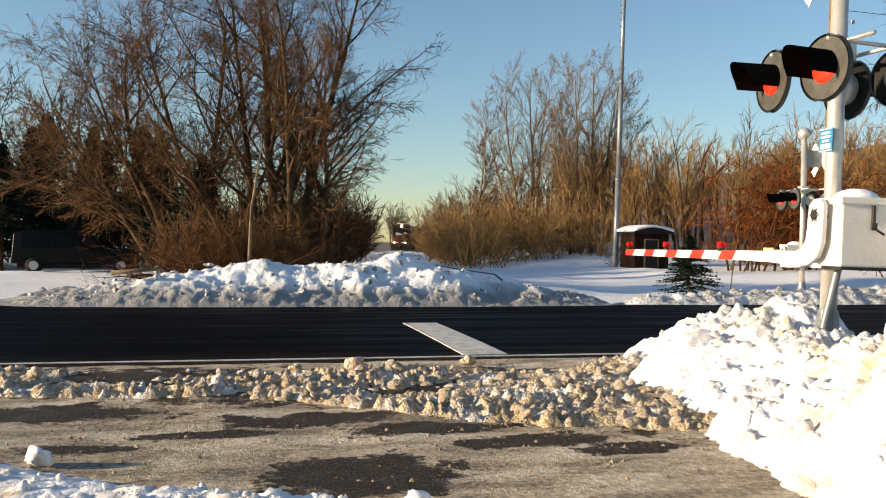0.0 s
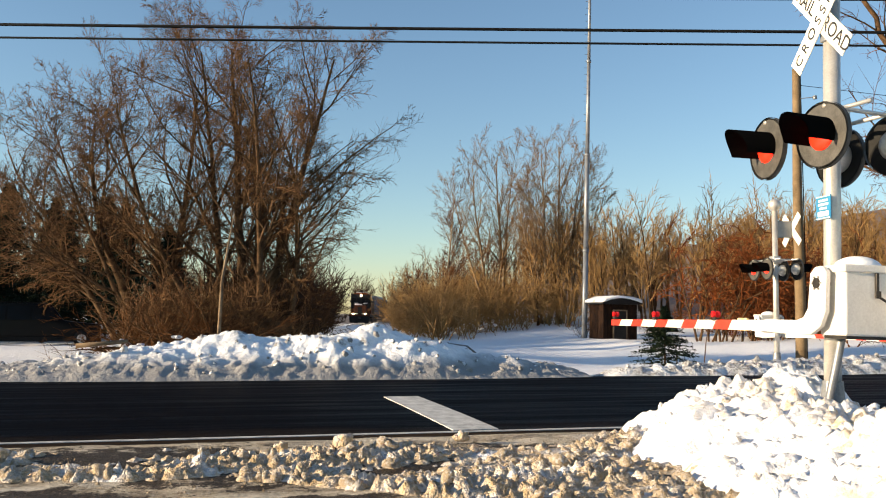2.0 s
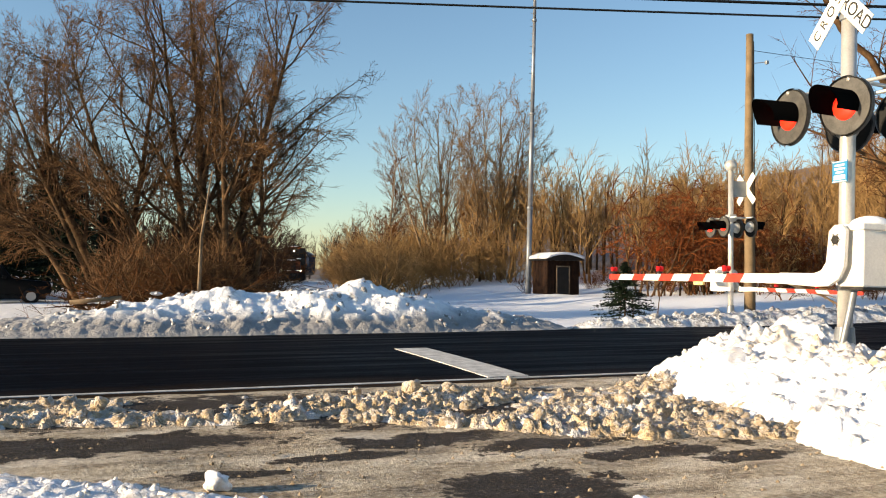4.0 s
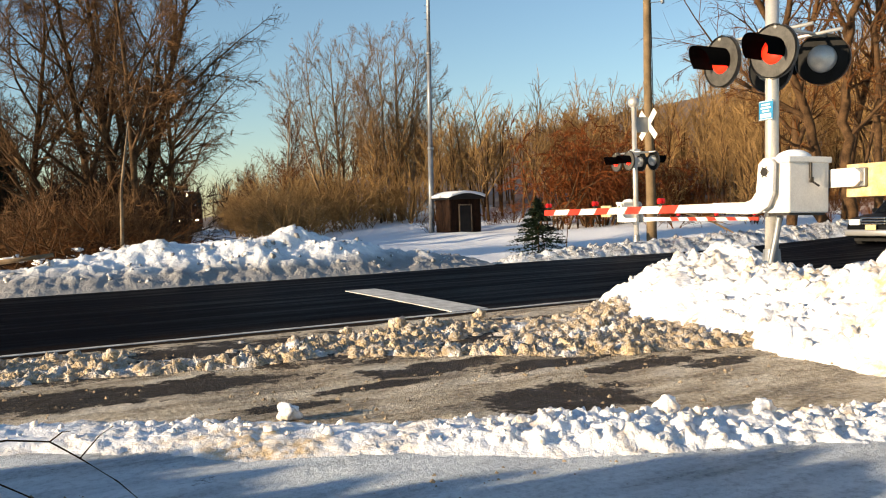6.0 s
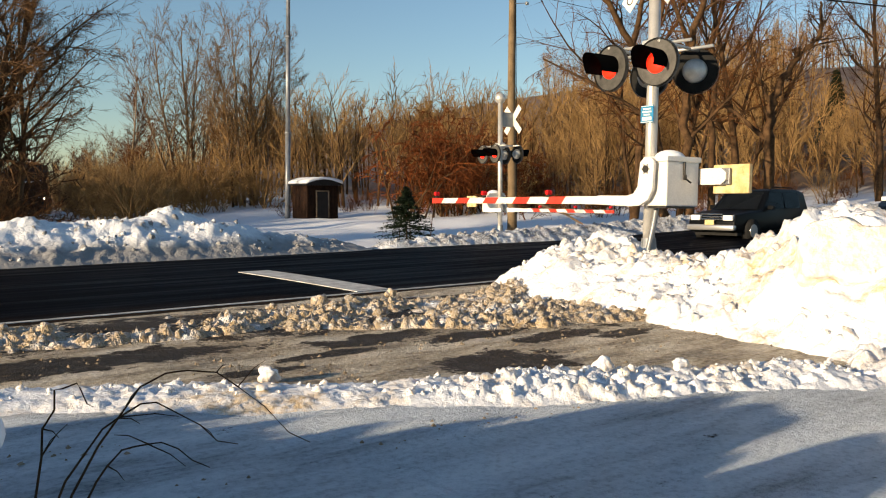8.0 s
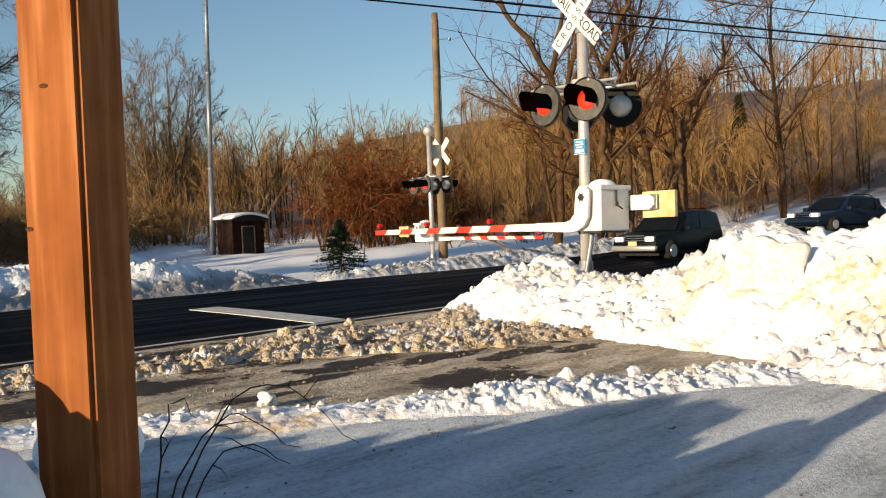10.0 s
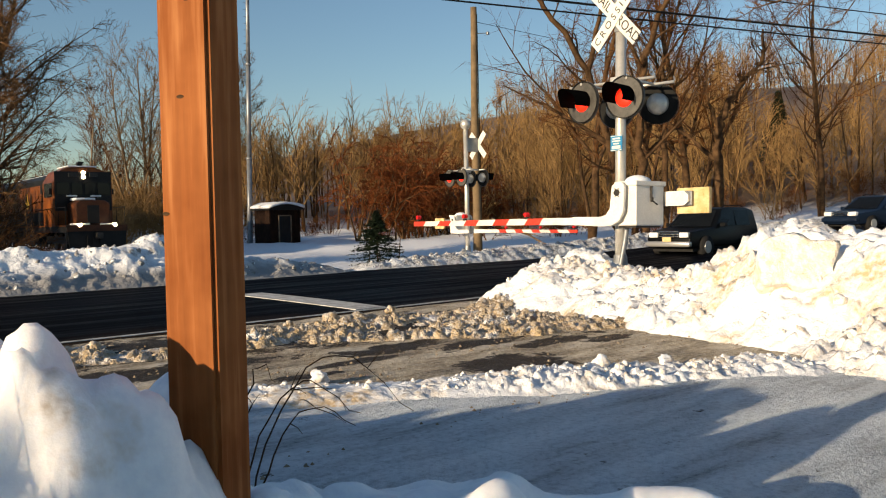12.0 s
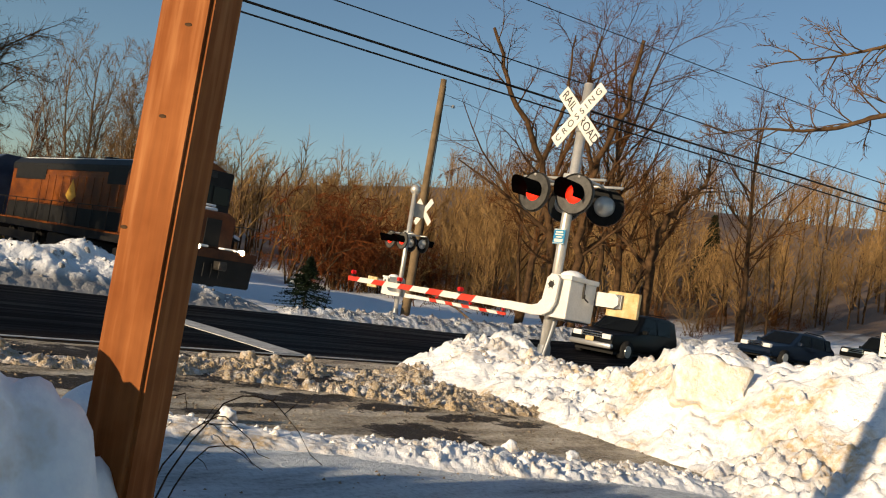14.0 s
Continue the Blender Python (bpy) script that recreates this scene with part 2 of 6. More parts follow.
_b.inputs["Specular IOR Level"].default_value = 0.15
CAR_SILVER, _nt, _b = mat("car_paint_silver", 0.3, 0.6)
_b.inputs["Base Color"].default_value = (0.42, 0.42, 0.42, 1)
CHROME, _nt, _b = mat("chrome", 0.18, 1.0)
_b.inputs["Base Color"].default_value = (0.7, 0.69, 0.66, 1)
LENS_CLEAR, _nt, _b = mat("clear_lamp", 0.12)
_b.inputs["Base Color"].default_value = (0.72, 0.72, 0.70, 1)
LOCO_ORANGE = grainy("loco_orange", (0.05, 0.012, 0.002), (0.24, 0.066, 0.006), 0.9, 0.45, bump=0.1, dist=0.006, fine=20)
# the same orange darkened: shade on the engine's front put into colour
LOCO_SHADED = grainy("loco_orange_shaded", (0.035, 0.010, 0.003), (0.11, 0.032, 0.006), 1.6, 0.5, bump=0.1, dist=0.006, fine=20)
LOCO_BLACK = grainy("loco_black", (0.003, 0.003, 0.003), (0.012, 0.011, 0.010), 2, 0.55, bump=0.15, dist=0.006, fine=25)
LOCO_BLUE = grainy("loco_blue", (0.020, 0.030, 0.060), (0.045, 0.060, 0.10), 2, 0.5, bump=0.1, dist=0.006)
LOCO_YELLOW = grainy("loco_yellow", (0.45, 0.26, 0.03), (0.62, 0.38, 0.06), 3, 0.5, bump=0.1, dist=0.004)
GRIT = grainy("grit", (0.10, 0.070, 0.040), (0.40, 0.32, 0.22), 9, 0.7, bump=0)


def post_wood():
    """Brown-stained softwood with long upright grain, knots and weathered pale streaks."""
    m, nt, b = mat("stained_post_wood", 0.7)
    b.inputs["Specular IOR Level"].default_value = 0.08
    c, mp = nt.nodes.new("ShaderNodeTexCoord"), nt.nodes.new("ShaderNodeMapping")
    mp.inputs["Scale"].default_value = (14, 14, 0.9)
    nt.links.new(c.outputs["Object"], mp.inputs[0])
    n = nt.nodes.new("ShaderNodeTexNoise")
    n.inputs["Scale"].default_value, n.inputs["Detail"].default_value = 2.2, 6
    nt.links.new(mp.outputs[0], n.inputs["Vector"])
    big = noise_node(nt, 2.2, 4)
    r = ramp_node(nt, n.outputs[0], [(0.25, (0.11, 0.028, 0.006)), (0.50, (0.22, 0.066, 0.015)), (0.74, (0.46, 0.20, 0.075))])
    r2 = ramp_node(nt, big.outputs[0], [(0.36, (0.19, 0.052, 0.011)), (0.66, (0.42, 0.160, 0.050))])
    nt.links.new(mix_node(nt, 0.45, r.outputs[0], r2.outputs[0]), b.inputs["Base Color"])
    bump_node(nt, b, n.outputs[0], 0.25, 0.01)
    return m


POST_WOOD = post_wood()


def drive_material():
    """Driveway of packed ice and slush over wet asphalt and gravel: dark where bare, cream where iced, near side snow
    with blue-grey shade painted in.
    """
    m, nt, b = mat("iced_driveway", 0.35)
    big, mid, fine = noise_node(nt, 0.55, 5, 0.6), noise_node(nt, 3.2, 8, 0.78), noise_node(nt, 45, 4)
    c, sep = nt.nodes.new("ShaderNodeTexCoord"), nt.nodes.new("ShaderNodeSeparateXYZ")
    nt.links.new(c.outputs["Object"], sep.inputs[0])

    def calc(op, a, bb=0.0, cc=0.0):
        n = nt.nodes.new("ShaderNodeMath")
        n.operation = op
        for i, v in enumerate((a, bb, cc)):
            if isinstance(v, (int, float)):
                n.inputs[i].default_value = v
            else:
                nt.links.new(v, n.inputs[i])
        return n.outputs[0]
    x, y = sep.outputs[0], sep.outputs[1]

    def blob(cx, cy, rx, ry):
        """1 inside an ellipse, falling off round its edge."""
        dx, dy = calc("DIVIDE", calc("SUBTRACT", x, cx), rx), calc("DIVIDE", calc("SUBTRACT", y, cy), ry)
        d = calc("SQRT", calc("ADD", calc("MULTIPLY", dx, dx), calc("MULTIPLY", dy, dy)))
        return calc("MAXIMUM", calc("SUBTRACT", 1.25, d), 0.0)
    bare = blob(-1.98, 3.65, 0.72, 0.58)
    for q in ((-5.0, 5.75, 2.3, 0.50), (-2.1, 5.25, 0.9, 0.30), (-1.35, 4.78, 0.7, 0.26), (-0.65, 4.32, 0.7, 0.24), (-0.1, 3.95, 0.5, 0.2), (-3.65, 4.55, 0.42, 0.18), (-2.85, 4.85, 0.55, 0.16), (-8.5, 5.4, 3.0, 0.6),
              (-5.5, 7.3, 5.0, 0.95), (-1.8, 6.7, 2.4, 1.1), (0.2, 6.0, 1.5, 1.9)):
        bare = calc("MAXIMUM", bare, blob(*q))
    bare = calc("ADD", bare, calc("MULTIPLY", calc("SUBTRACT", mid.outputs[0], 0.5), 2.8))
    mask = ramp_node(nt, bare, [(0.36, (0, 0, 0)), (0.50, (1, 1, 1))])
    lay = nt.nodes.new("ShaderNodeMapping")
    lay.inputs["Rotation"].default_value, lay.inputs["Scale"].default_value = (0, 0, radians(7)), (0.55, 1.7, 1)
    nt.links.new(c.outputs["Object"], lay.inputs[0])
    run = nt.nodes.new("ShaderNodeTexNoise")
    run.inputs["Scale"].default_value, run.inputs["Detail"].default_value, run.inputs["Roughness"].default_value = 1.5, 9, 0.66
    nt.links.new(lay.outputs[0], run.inputs["Vector"])
    ice = ramp_node(nt, run.outputs[0], [(0.40, (0.030, 0.019, 0.010)), (0.455, (0.15, 0.10, 0.055)), (0.49, (0.46, 0.38, 0.26)), (0.57, (0.74, 0.67, 0.55)), (0.64, (0.86, 0.82, 0.74))])
    ice2 = ramp_node(nt, mid.outputs[0], [(0.38, (0.09, 0.062, 0.035)), (0.50, (0.55, 0.47, 0.35)), (0.62, (0.80, 0.74, 0.62))])
    dark = ramp_node(nt, fine.outputs[0], [(0.40, (0.010, 0.007, 0.005)), (0.58, (0.035, 0.024, 0.014)), (0.70, (0.20, 0.145, 0.08))])
    icy = mix_node(nt, 0.35, ice.outputs[0], ice2.outputs[0])
    grain = noise_node(nt, 22, 6, 0.7)
    fleck = ramp_node(nt, grain.outputs[0], [(0.38, (0.05, 0.036, 0.022)), (0.52, (0.50, 0.42, 0.30)), (0.66, (0.92, 0.89, 0.82))])
    icy = mix_node(nt, 0.38, icy, fleck.outputs[0])
    # near side of the windrow: snow with the shade's blue-grey painted in
    shaded_side = ramp_node(nt, calc("ADD", calc("MULTIPLY", y, 0.12), calc("MULTIPLY", x, 0.07)), [(0.12, (1, 1, 1)), (0.19, (0, 0, 0))])
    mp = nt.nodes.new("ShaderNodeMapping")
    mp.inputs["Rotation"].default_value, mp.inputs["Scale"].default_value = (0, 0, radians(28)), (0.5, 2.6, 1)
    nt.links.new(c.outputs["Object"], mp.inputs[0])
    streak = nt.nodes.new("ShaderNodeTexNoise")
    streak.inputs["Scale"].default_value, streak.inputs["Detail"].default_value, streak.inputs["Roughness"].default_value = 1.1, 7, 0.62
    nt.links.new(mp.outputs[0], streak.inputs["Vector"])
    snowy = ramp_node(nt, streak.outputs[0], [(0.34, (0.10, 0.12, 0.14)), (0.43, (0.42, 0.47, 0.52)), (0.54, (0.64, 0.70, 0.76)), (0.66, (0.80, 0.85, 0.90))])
    shaded_grain = ramp_node(nt, grain.outputs[0], [(0.36, (0.22, 0.25, 0.28)), (0.50, (0.66, 0.71, 0.76)), (0.66, (0.86, 0.89, 0.92))])
    icy = mix_node(nt, shaded_side.outputs[0], icy, mix_node(nt, 0.35, snowy.outputs[0], shaded_grain.outputs[0]))
    nt.links.new(mix_node(nt, mask.outputs[0], icy, dark.outputs[0]), b.inputs["Base Color"])
    rr = ramp_node(nt, mid.outputs[0], [(0.3, (0.42, 0.42, 0.42)), (0.7, (0.75, 0.75, 0.75))])
    nt.links.new(rr.outputs[0], b.inputs["Roughness"])
    b.inputs["Specular IOR Level"].default_value = 0.22
    bump_node(nt, b, calc("ADD", mid.outputs[0], calc("MULTIPLY", grain.outputs[0], 0.8)), 1.0, 0.06)
    return m


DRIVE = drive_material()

# ---- mesh helpers ----


def link_mesh(name, bm, material, parent=None, label="", smooth=True):
    me = bpy.data.meshes.new(name)
    bm.to_mesh(me)
    bm.free()
    me.materials.append(material)
    if smooth:
        me.shade_smooth()
    ob = new(name, me)
    if parent:
        ob.parent = parent
    return tagged(ob, label)


def part(name, bm, material, parent, label="", smooth=False):
    return link_mesh(name, bm, material, parent, label, smooth)


def from_lists(name, verts, faces, material, parent=None, label="", smooth=True):
    me = bpy.data.meshes.new(name)
    me.from_pydata(verts, [], faces)
    me.materials.append(material)
    if smooth:
        me.shade_smooth()
    ob = new(name, me)
    if parent:
        ob.parent = parent
    return tagged(ob, label)


def thing(name, m, label, category, group=""):
    ob = new(name)
    ob.matrix_basis = m
    return tagged(ob, label, category, group)


def box(bm, x0, x1, y0, y1, z0, z1, bevel=0.0, m=None):
    made = bmesh.ops.create_cube(bm, size=1.0)["verts"]
    bmesh.ops.transform(bm, matrix=Matrix.Translation(((x0 + x1) / 2, (y0 + y1) / 2, (z0 + z1) / 2)) @ Matrix.Diagonal((x1 - x0, y1 - y0, z1 - z0, 1)), verts=made)
    if bevel:
        edges = list({e for v in made for e in v.link_edges})
        res = bmesh.ops.bevel(bm, geom=edges, offset=bevel, segments=2, affect="EDGES", profile=0.5)
        made = list({v for f in res["faces"] for v in f.verts} | {v for v in made if v.is_valid})
    if m:
        bmesh.ops.transform(bm, matrix=m, verts=made)
    return bm


def rod(bm, a, b, r0, r1=None, sides=12):
    a, b = Vector(a), Vector(b)
    d = b - a
    m = Matrix.Translation((a + b) / 2) @ d.to_track_quat("Z", "Y").to_matrix().to_4x4()
    bmesh.ops.create_cone(bm, cap_ends=True, segments=sides, radius1=r0, radius2=r0 if r1 is None else r1, depth=d.length, matrix=m)
    return bm


def ball(bm, c, r, sub=2, squash=(1, 1, 1)):
    bmesh.ops.create_icosphere(bm, subdivisions=sub, radius=r, matrix=Matrix.Translation(c) @ Matrix.Diagonal((*squash, 1)))
    return bm


def prism(bm, outline, y0, y1, bevel=0.0):
    """A profile of (x, z) points pushed out along y."""
    a = [bm.verts.new((x, y0, z)) for x, z in outline]
    b = [bm.verts.new((x, y1, z)) for x, z in outline]
    bm.faces.new(a[::-1]), bm.faces.new(b)
    for i in range(len(a)):
        j = (i + 1) % len(a)
        bm.faces.new((a[i], a[j], b[j], b[i]))
    bmesh.ops.recalc_face_normals(bm, faces=bm.faces)
    if bevel:
        bmesh.ops.bevel(bm, geom=list(bm.edges), offset=bevel, segments=2, affect="EDGES", profile=0.5)
    return bm


def B():
    return bmesh.new()


# ---- numpy noise for snow ----


def _hash(ix, iy, seed):
    h = (ix.astype(np.int64) * 374761393 + iy.astype(np.int64) * 668265263 + seed * 974634777) & 0x7FFFFFFF
    h = ((h ^ (h >> 13)) * 1274126177) & 0x7FFFFFFF
    return ((h ^ (h >> 16)) & 0xFFFF) / 65535.0


def vnoise(x, y, seed=0):
    ix, iy = np.floor(x), np.floor(y)
    fx, fy = x - ix, y - iy
    fx, fy = fx * fx * (3 - 2 * fx), fy * fy * (3 - 2 * fy)
    a, b = _hash(ix, iy, seed), _hash(ix + 1, iy, seed)
    c, d = _hash(ix, iy + 1, seed), _hash(ix + 1, iy + 1, seed)
    return (a * (1 - fx) + b * fx) * (1 - fy) + (c * (1 - fx) + d * fx) * fy


def fbm(x, y, octaves=4, seed=0):
    total, amp, norm = 0, 1.0, 0
    for k in range(octaves):
        total, norm = total + amp * vnoise(x * 2 ** k, y * 2 ** k, seed + k * 17), norm + amp
        amp *= 0.5
    return total / norm


def lumps(x, y, cell, seed=0, low=0.25, high=0.6):
    """Rounded clods: the height of half balls scattered one to a cell, in units of a cell."""
    x, y = x / cell, y / cell
    ix, iy = np.floor(x), np.floor(y)
    top = np.zeros_like(x)
    for dx in (-1, 0, 1):
        for dy in (-1, 0, 1):
            cx, cy = ix + dx, iy + dy
            px, py = cx + _hash(cx, cy, seed), cy + _hash(cx, cy, seed + 5)
            r = low + (high - low) * _hash(cx, cy, seed + 9)
            top = np.maximum(top, np.sqrt(np.maximum(r * r - (x - px) ** 2 - (y - py) ** 2, 0)))
    return top


def sheet(name, x0, x1, y0, y1, step, height, material, smooth=True):
    """A grid of z = height(x, y)."""
    nx, ny = int(round((x1 - x0) / step)) + 1, int(round((y1 - y0) / step)) + 1
    X, Y = np.meshgrid(np.linspace(x0, x1, nx), np.linspace(y0, y1, ny))
    Z = height(X, Y)
    verts = np.stack([X.ravel(), Y.ravel(), Z.ravel()], 1)
    i = (np.arange(ny - 1)[:, None] * nx + np.arange(nx - 1)[None, :]).ravel()
    faces = np.stack([i, i + 1, i + nx + 1, i + nx], 1)
    return from_lists(name, verts.tolist(), faces.tolist(), material, smooth=smooth)


def ridge(x, y, ax, ay, bx, by):
    """Distance from a line piece, and the way along it from 0 to 1."""
    dx, dy = bx - ax, by - ay
    u = np.clip(((x - ax) * dx + (y - ay) * dy) / (dx * dx + dy * dy), 0, 1)
    return np.hypot(x - ax - u * dx, y - ay - u * dy), u

# ---- ground, road, drive ----


def smooth01(v):
    v = np.clip(v, 0, 1)
    return v * v * (3 - 2 * v)


def ground_z(x, y):
    """The lie of the land: flat by the road, a little lower beyond it, rising to a wooded hill to the east."""
    x, y = np.asarray(x, float), np.asarray(y, float)
    z = -0.12 - 0.45 * smooth01((y - 19) / 12) * (0.35 + 0.65 * smooth01((x + 6) / 8))
    lift = rise(np.minimum(x, 70)) + 4.0 * smooth01((y - 48) / 80) * smooth01((x - track_x(y) - 5) / 12)
    hill = smooth01((x - 45) / 140) * smooth01((y + 40) / 60 + 0.3) * 26
    far = np.hypot(x, y)
    hill = hill * smooth01((420 - far) / 200)
    rough = (fbm(x * 0.25 + 7, y * 0.25, 4, 3) - 0.5) * 0.5 * smooth01((y - 18.5) / 5)
    track = np.exp(-((x - track_x(y)) / 3.5) ** 2) * smooth01((y - 18) / 3)
    return (z + rough) * (1 - track) - 0.22 * track + hill + lift


def rise(x):
    """How far the road and the land have climbed, going east."""
    u = np.maximum(np.asarray(x, float) - 13, 0)
    return 0.042 * u * u / (u + 5)


def bend(x):
    """How far the road has swung to the south, going east."""
    u = np.minimum(np.maximum(np.asarray(x, float) - 14, 0), 60)
    return -0.007 * u * u


def along_road(ob):
    """Bends and lifts a straight strip, with the pieces lying on it, to follow the road."""
    for v in ob.data.vertices:
        x = v.co.x
        v.co.y, v.co.z = v.co.y + float(bend(x)), v.co.z + float(rise(x))
    for c in ob.children:
        x = c.location.x
        c.location.y, c.location.z = c.location.y + float(bend(x)), c.location.z + float(rise(x))
    return ob


def track_x(y):
    return 8.0 + 0.00134 * np.maximum(np.asarray(y, float) - 25, 0) ** 2


def ground():
    k = np.linspace(-1, 1, 221)
    ax = 8 + np.sinh(k * 6.0) / np.sinh(6.0) * 2600
    ay = 18 + np.sinh(k * 6.0) / np.sinh(6.0) * 2600
    X, Y = np.meshgrid(ax, ay)
    Z = ground_z(X, Y)
    n = len(k)
    i = (np.arange(n - 1)[:, None] * n + np.arange(n - 1)[None, :]).ravel()
    ob = from_lists("ground", np.stack([X.ravel(), Y.ravel(), Z.ravel()], 1).tolist(), np.stack([i, i + 1, i + n + 1, i + n], 1).tolist(), FIELD)
    return tagged(ob, "snow-covered field rising to a wooded hill", "ground", kind="structure")


ground()
ROAD_N, ROAD_M, ROAD_F = 8.35, 12.75, 17.1


def road():
    ob = sheet("road", -90, 74, ROAD_N - 0.7, ROAD_F + 0.5, 0.5, lambda x, y: 0.05 * (1 - ((y - ROAD_M) / 5) ** 2) - 0.05 + 0.006 * (fbm(x * 0.8, y * 0.8, 2, 9) - 0.5), ASPHALT)
    along_road(ob)
    tagged(ob, "dark damp asphalt road across a level crossing", "road", kind="structure")

    def line(name, x0, x1, y0, y1, label):
        rnd = random.Random(int(x0 * 10 + y0 * 100))
        bm, n = B(), max(2, int((x1 - x0) / 1.5))
        for i in range(n):
            a, b = x0 + (x1 - x0) * i / n, x0 + (x1 - x0) * (i + 1) / n - 0.004
            j = rnd.uniform(-0.012, 0.012)
            box(bm, a, b, y0 + j, y1 + j, -0.05, 0.006 + 0.05 * (1 - (((y0 + y1) / 2 - ROAD_M) / 5) ** 2) - 0.05)
        return tagged(link_mesh(name, bm, ROADPAINT, smooth=False), label, "road marking", kind="structure")
    line("edge_line", -60, 5.5, ROAD_N + 0.42, ROAD_N + 0.52, "worn white edge line painted on asphalt")
    bm = B()
    box(bm, 0.08, 0.66, ROAD_N + 0.56, ROAD_M + 0.02, -0.06, 0.0, 0)
    me = bmesh.ops.subdivide_edges(bm, edges=list(bm.edges), cuts=8, use_grid_fill=True)
    for v in bm.verts:
        v.co.z = (0.05 * (1 - ((v.co.y - ROAD_M) / 5) ** 2) - 0.05 + 0.011) if v.co.z > -0.03 else -0.06
    tagged(link_mesh("stop_line", bm, ROADPAINT, smooth=False), "wide worn white stop line before the crossing", "road marking", kind="structure")


road()
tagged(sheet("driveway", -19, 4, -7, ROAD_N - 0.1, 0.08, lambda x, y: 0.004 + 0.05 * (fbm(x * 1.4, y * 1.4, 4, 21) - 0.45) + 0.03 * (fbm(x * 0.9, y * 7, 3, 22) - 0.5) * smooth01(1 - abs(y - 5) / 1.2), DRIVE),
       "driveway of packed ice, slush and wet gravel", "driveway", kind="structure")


def railway():
    ys = [19.0 + i * 1.5 for i in range(110)]
    for side, nm in ((-0.75, "rail"), (0.75, "rail")):
        V, F = [], []
        for i, y in enumerate([8.0, 12.0, 16.0] + ys):
            x = float(track_x(y)) + side
            for dx, dz in ((-0.035, 0.0), (0.035, 0.0), (0.035, 0.05), (-0.035, 0.05)):
                V.append((x + dx, y, dz - (0.02 if y > 34 else 0.3 if y > 18 else 0.075)))
            if i:
                a = (i - 1) * 4
                F += [(a + k, a + (k + 1) % 4, a + 4 + (k + 1) % 4, a + 4 + k) for k in range(4)]
        tagged(from_lists(nm, V, F, STEEL_DARK, smooth=False), "steel rail through the crossing into snow", "rail", kind="structure")


railway()

# ---- snow banks ----


def smear(x, y, amp, cell, seed):
    """Clods of several sizes."""
    warp = 0.35 * cell
    wx, wy = x + warp * (fbm(x / cell, y / cell, 2, seed + 3) - 0.5), y + warp * (fbm(x / cell + 9, y / cell, 2, seed + 4) - 0.5)
    return amp * (lumps(wx, wy, cell, seed) + 0.6 * lumps(wx + 3.1, wy, cell * 0.5, seed + 31) + 0.4 * lumps(wx, wy + 1.7, cell * 0.25, seed + 57))


def far_bank(x, y):
    crest = np.interp(x, [-9.5, -7.4, -5.4, -3.4, -2.0, -0.6, 0.8, 2.4, 3.4, 4.6, 6.0, 6.8], [0, 0.12, 0.5, 0.98, 1.18, 1.02, 1.12, 1.0, 0.66, 0.42, 0.22, -0.1])
    u = (y - 18.6) / 1.95
    h = crest * smooth01(1 - abs(u)) ** 0.75
    big = 0.75 * (fbm(x * 0.9, y * 0.9, 4, 41) - 0.5) * smooth01(h * 1.5)
    return h * 0.93 + big + smear(x, y, 0.10, 0.30, 42) * smooth01(h * 5) * 0.9 - 0.12


def east_bank(x, y):
    crest = np.interp(x, [6.4, 7.2, 9.0, 12, 16, 24, 34, 50], [0, 0.18, 0.3, 0.42, 0.5, 0.55, 0.5, 0.4])
    h = crest * smooth01(1 - abs((y - 18.2) / 1.1))
    return h + smear(x, y, 0.14, 0.35, 52) * smooth01(h * 6) - 0.16


def berm_road(x, y):
    lo = np.interp(x, [-16, -5, -3.2, -2.2, -1.5, -0.4, 0.6, 3], [6.9, 6.55, 6.15, 5.8, 5.15, 4.35, 3.9, 3.9])
    hi = np.interp(x, [-16, -5, -2.7, -0.5, 1, 1.5], [7.95, 8.1, 7.95, 7.6, 7.7, 8.0])
    mid, half = (lo + hi) / 2, (hi - lo) / 2
    h = smooth01((1 - abs((y - mid) / half)) * 2.2)
    tall = np.interp(x, [-16, -6, -1.5, 0.5, 1.6, 2.4], [0.05, 0.05, 0.05, 0.10, 0.12, 0.0])
    patchy = np.clip(2.8 * (fbm(x * 0.8, y * 1.6, 3, 64) - 0.27), 0.1, 1)
    return h * tall * (0.3 + fbm(x * 1.3, y * 1.3, 3, 61)) + (smear(x, y, 0.12, 0.165, 62) + smear(x + 5, y, 0.085, 0.08, 67)) * smooth01(h * 1.6) * patchy - 0.055


def berm_drive(x, y):
    d, h = 9, 0
    for (ax, ay, bx, by) in ((-8.6, 6.0, -5.1, 4.6), (-5.1, 4.6, -3.8, 3.6), (-3.8, 3.6, -2.4, 2.75), (-2.4, 2.75, -0.6, 1.75)):
        d = np.minimum(d, ridge(x, y, ax, ay, bx, by)[0])
    h = smooth01(1.2 - d / 0.46)
    return h * 0.09 * (0.4 + fbm(x * 1.5, y * 1.5, 3, 71)) + smear(x, y, 0.13, 0.12, 72) * smooth01(h * 1.5) * np.clip(0.2 + 1.6 * (fbm(x * 0.9, y * 0.9, 2, 74) - 0.3), 0.15, 1) - 0.03


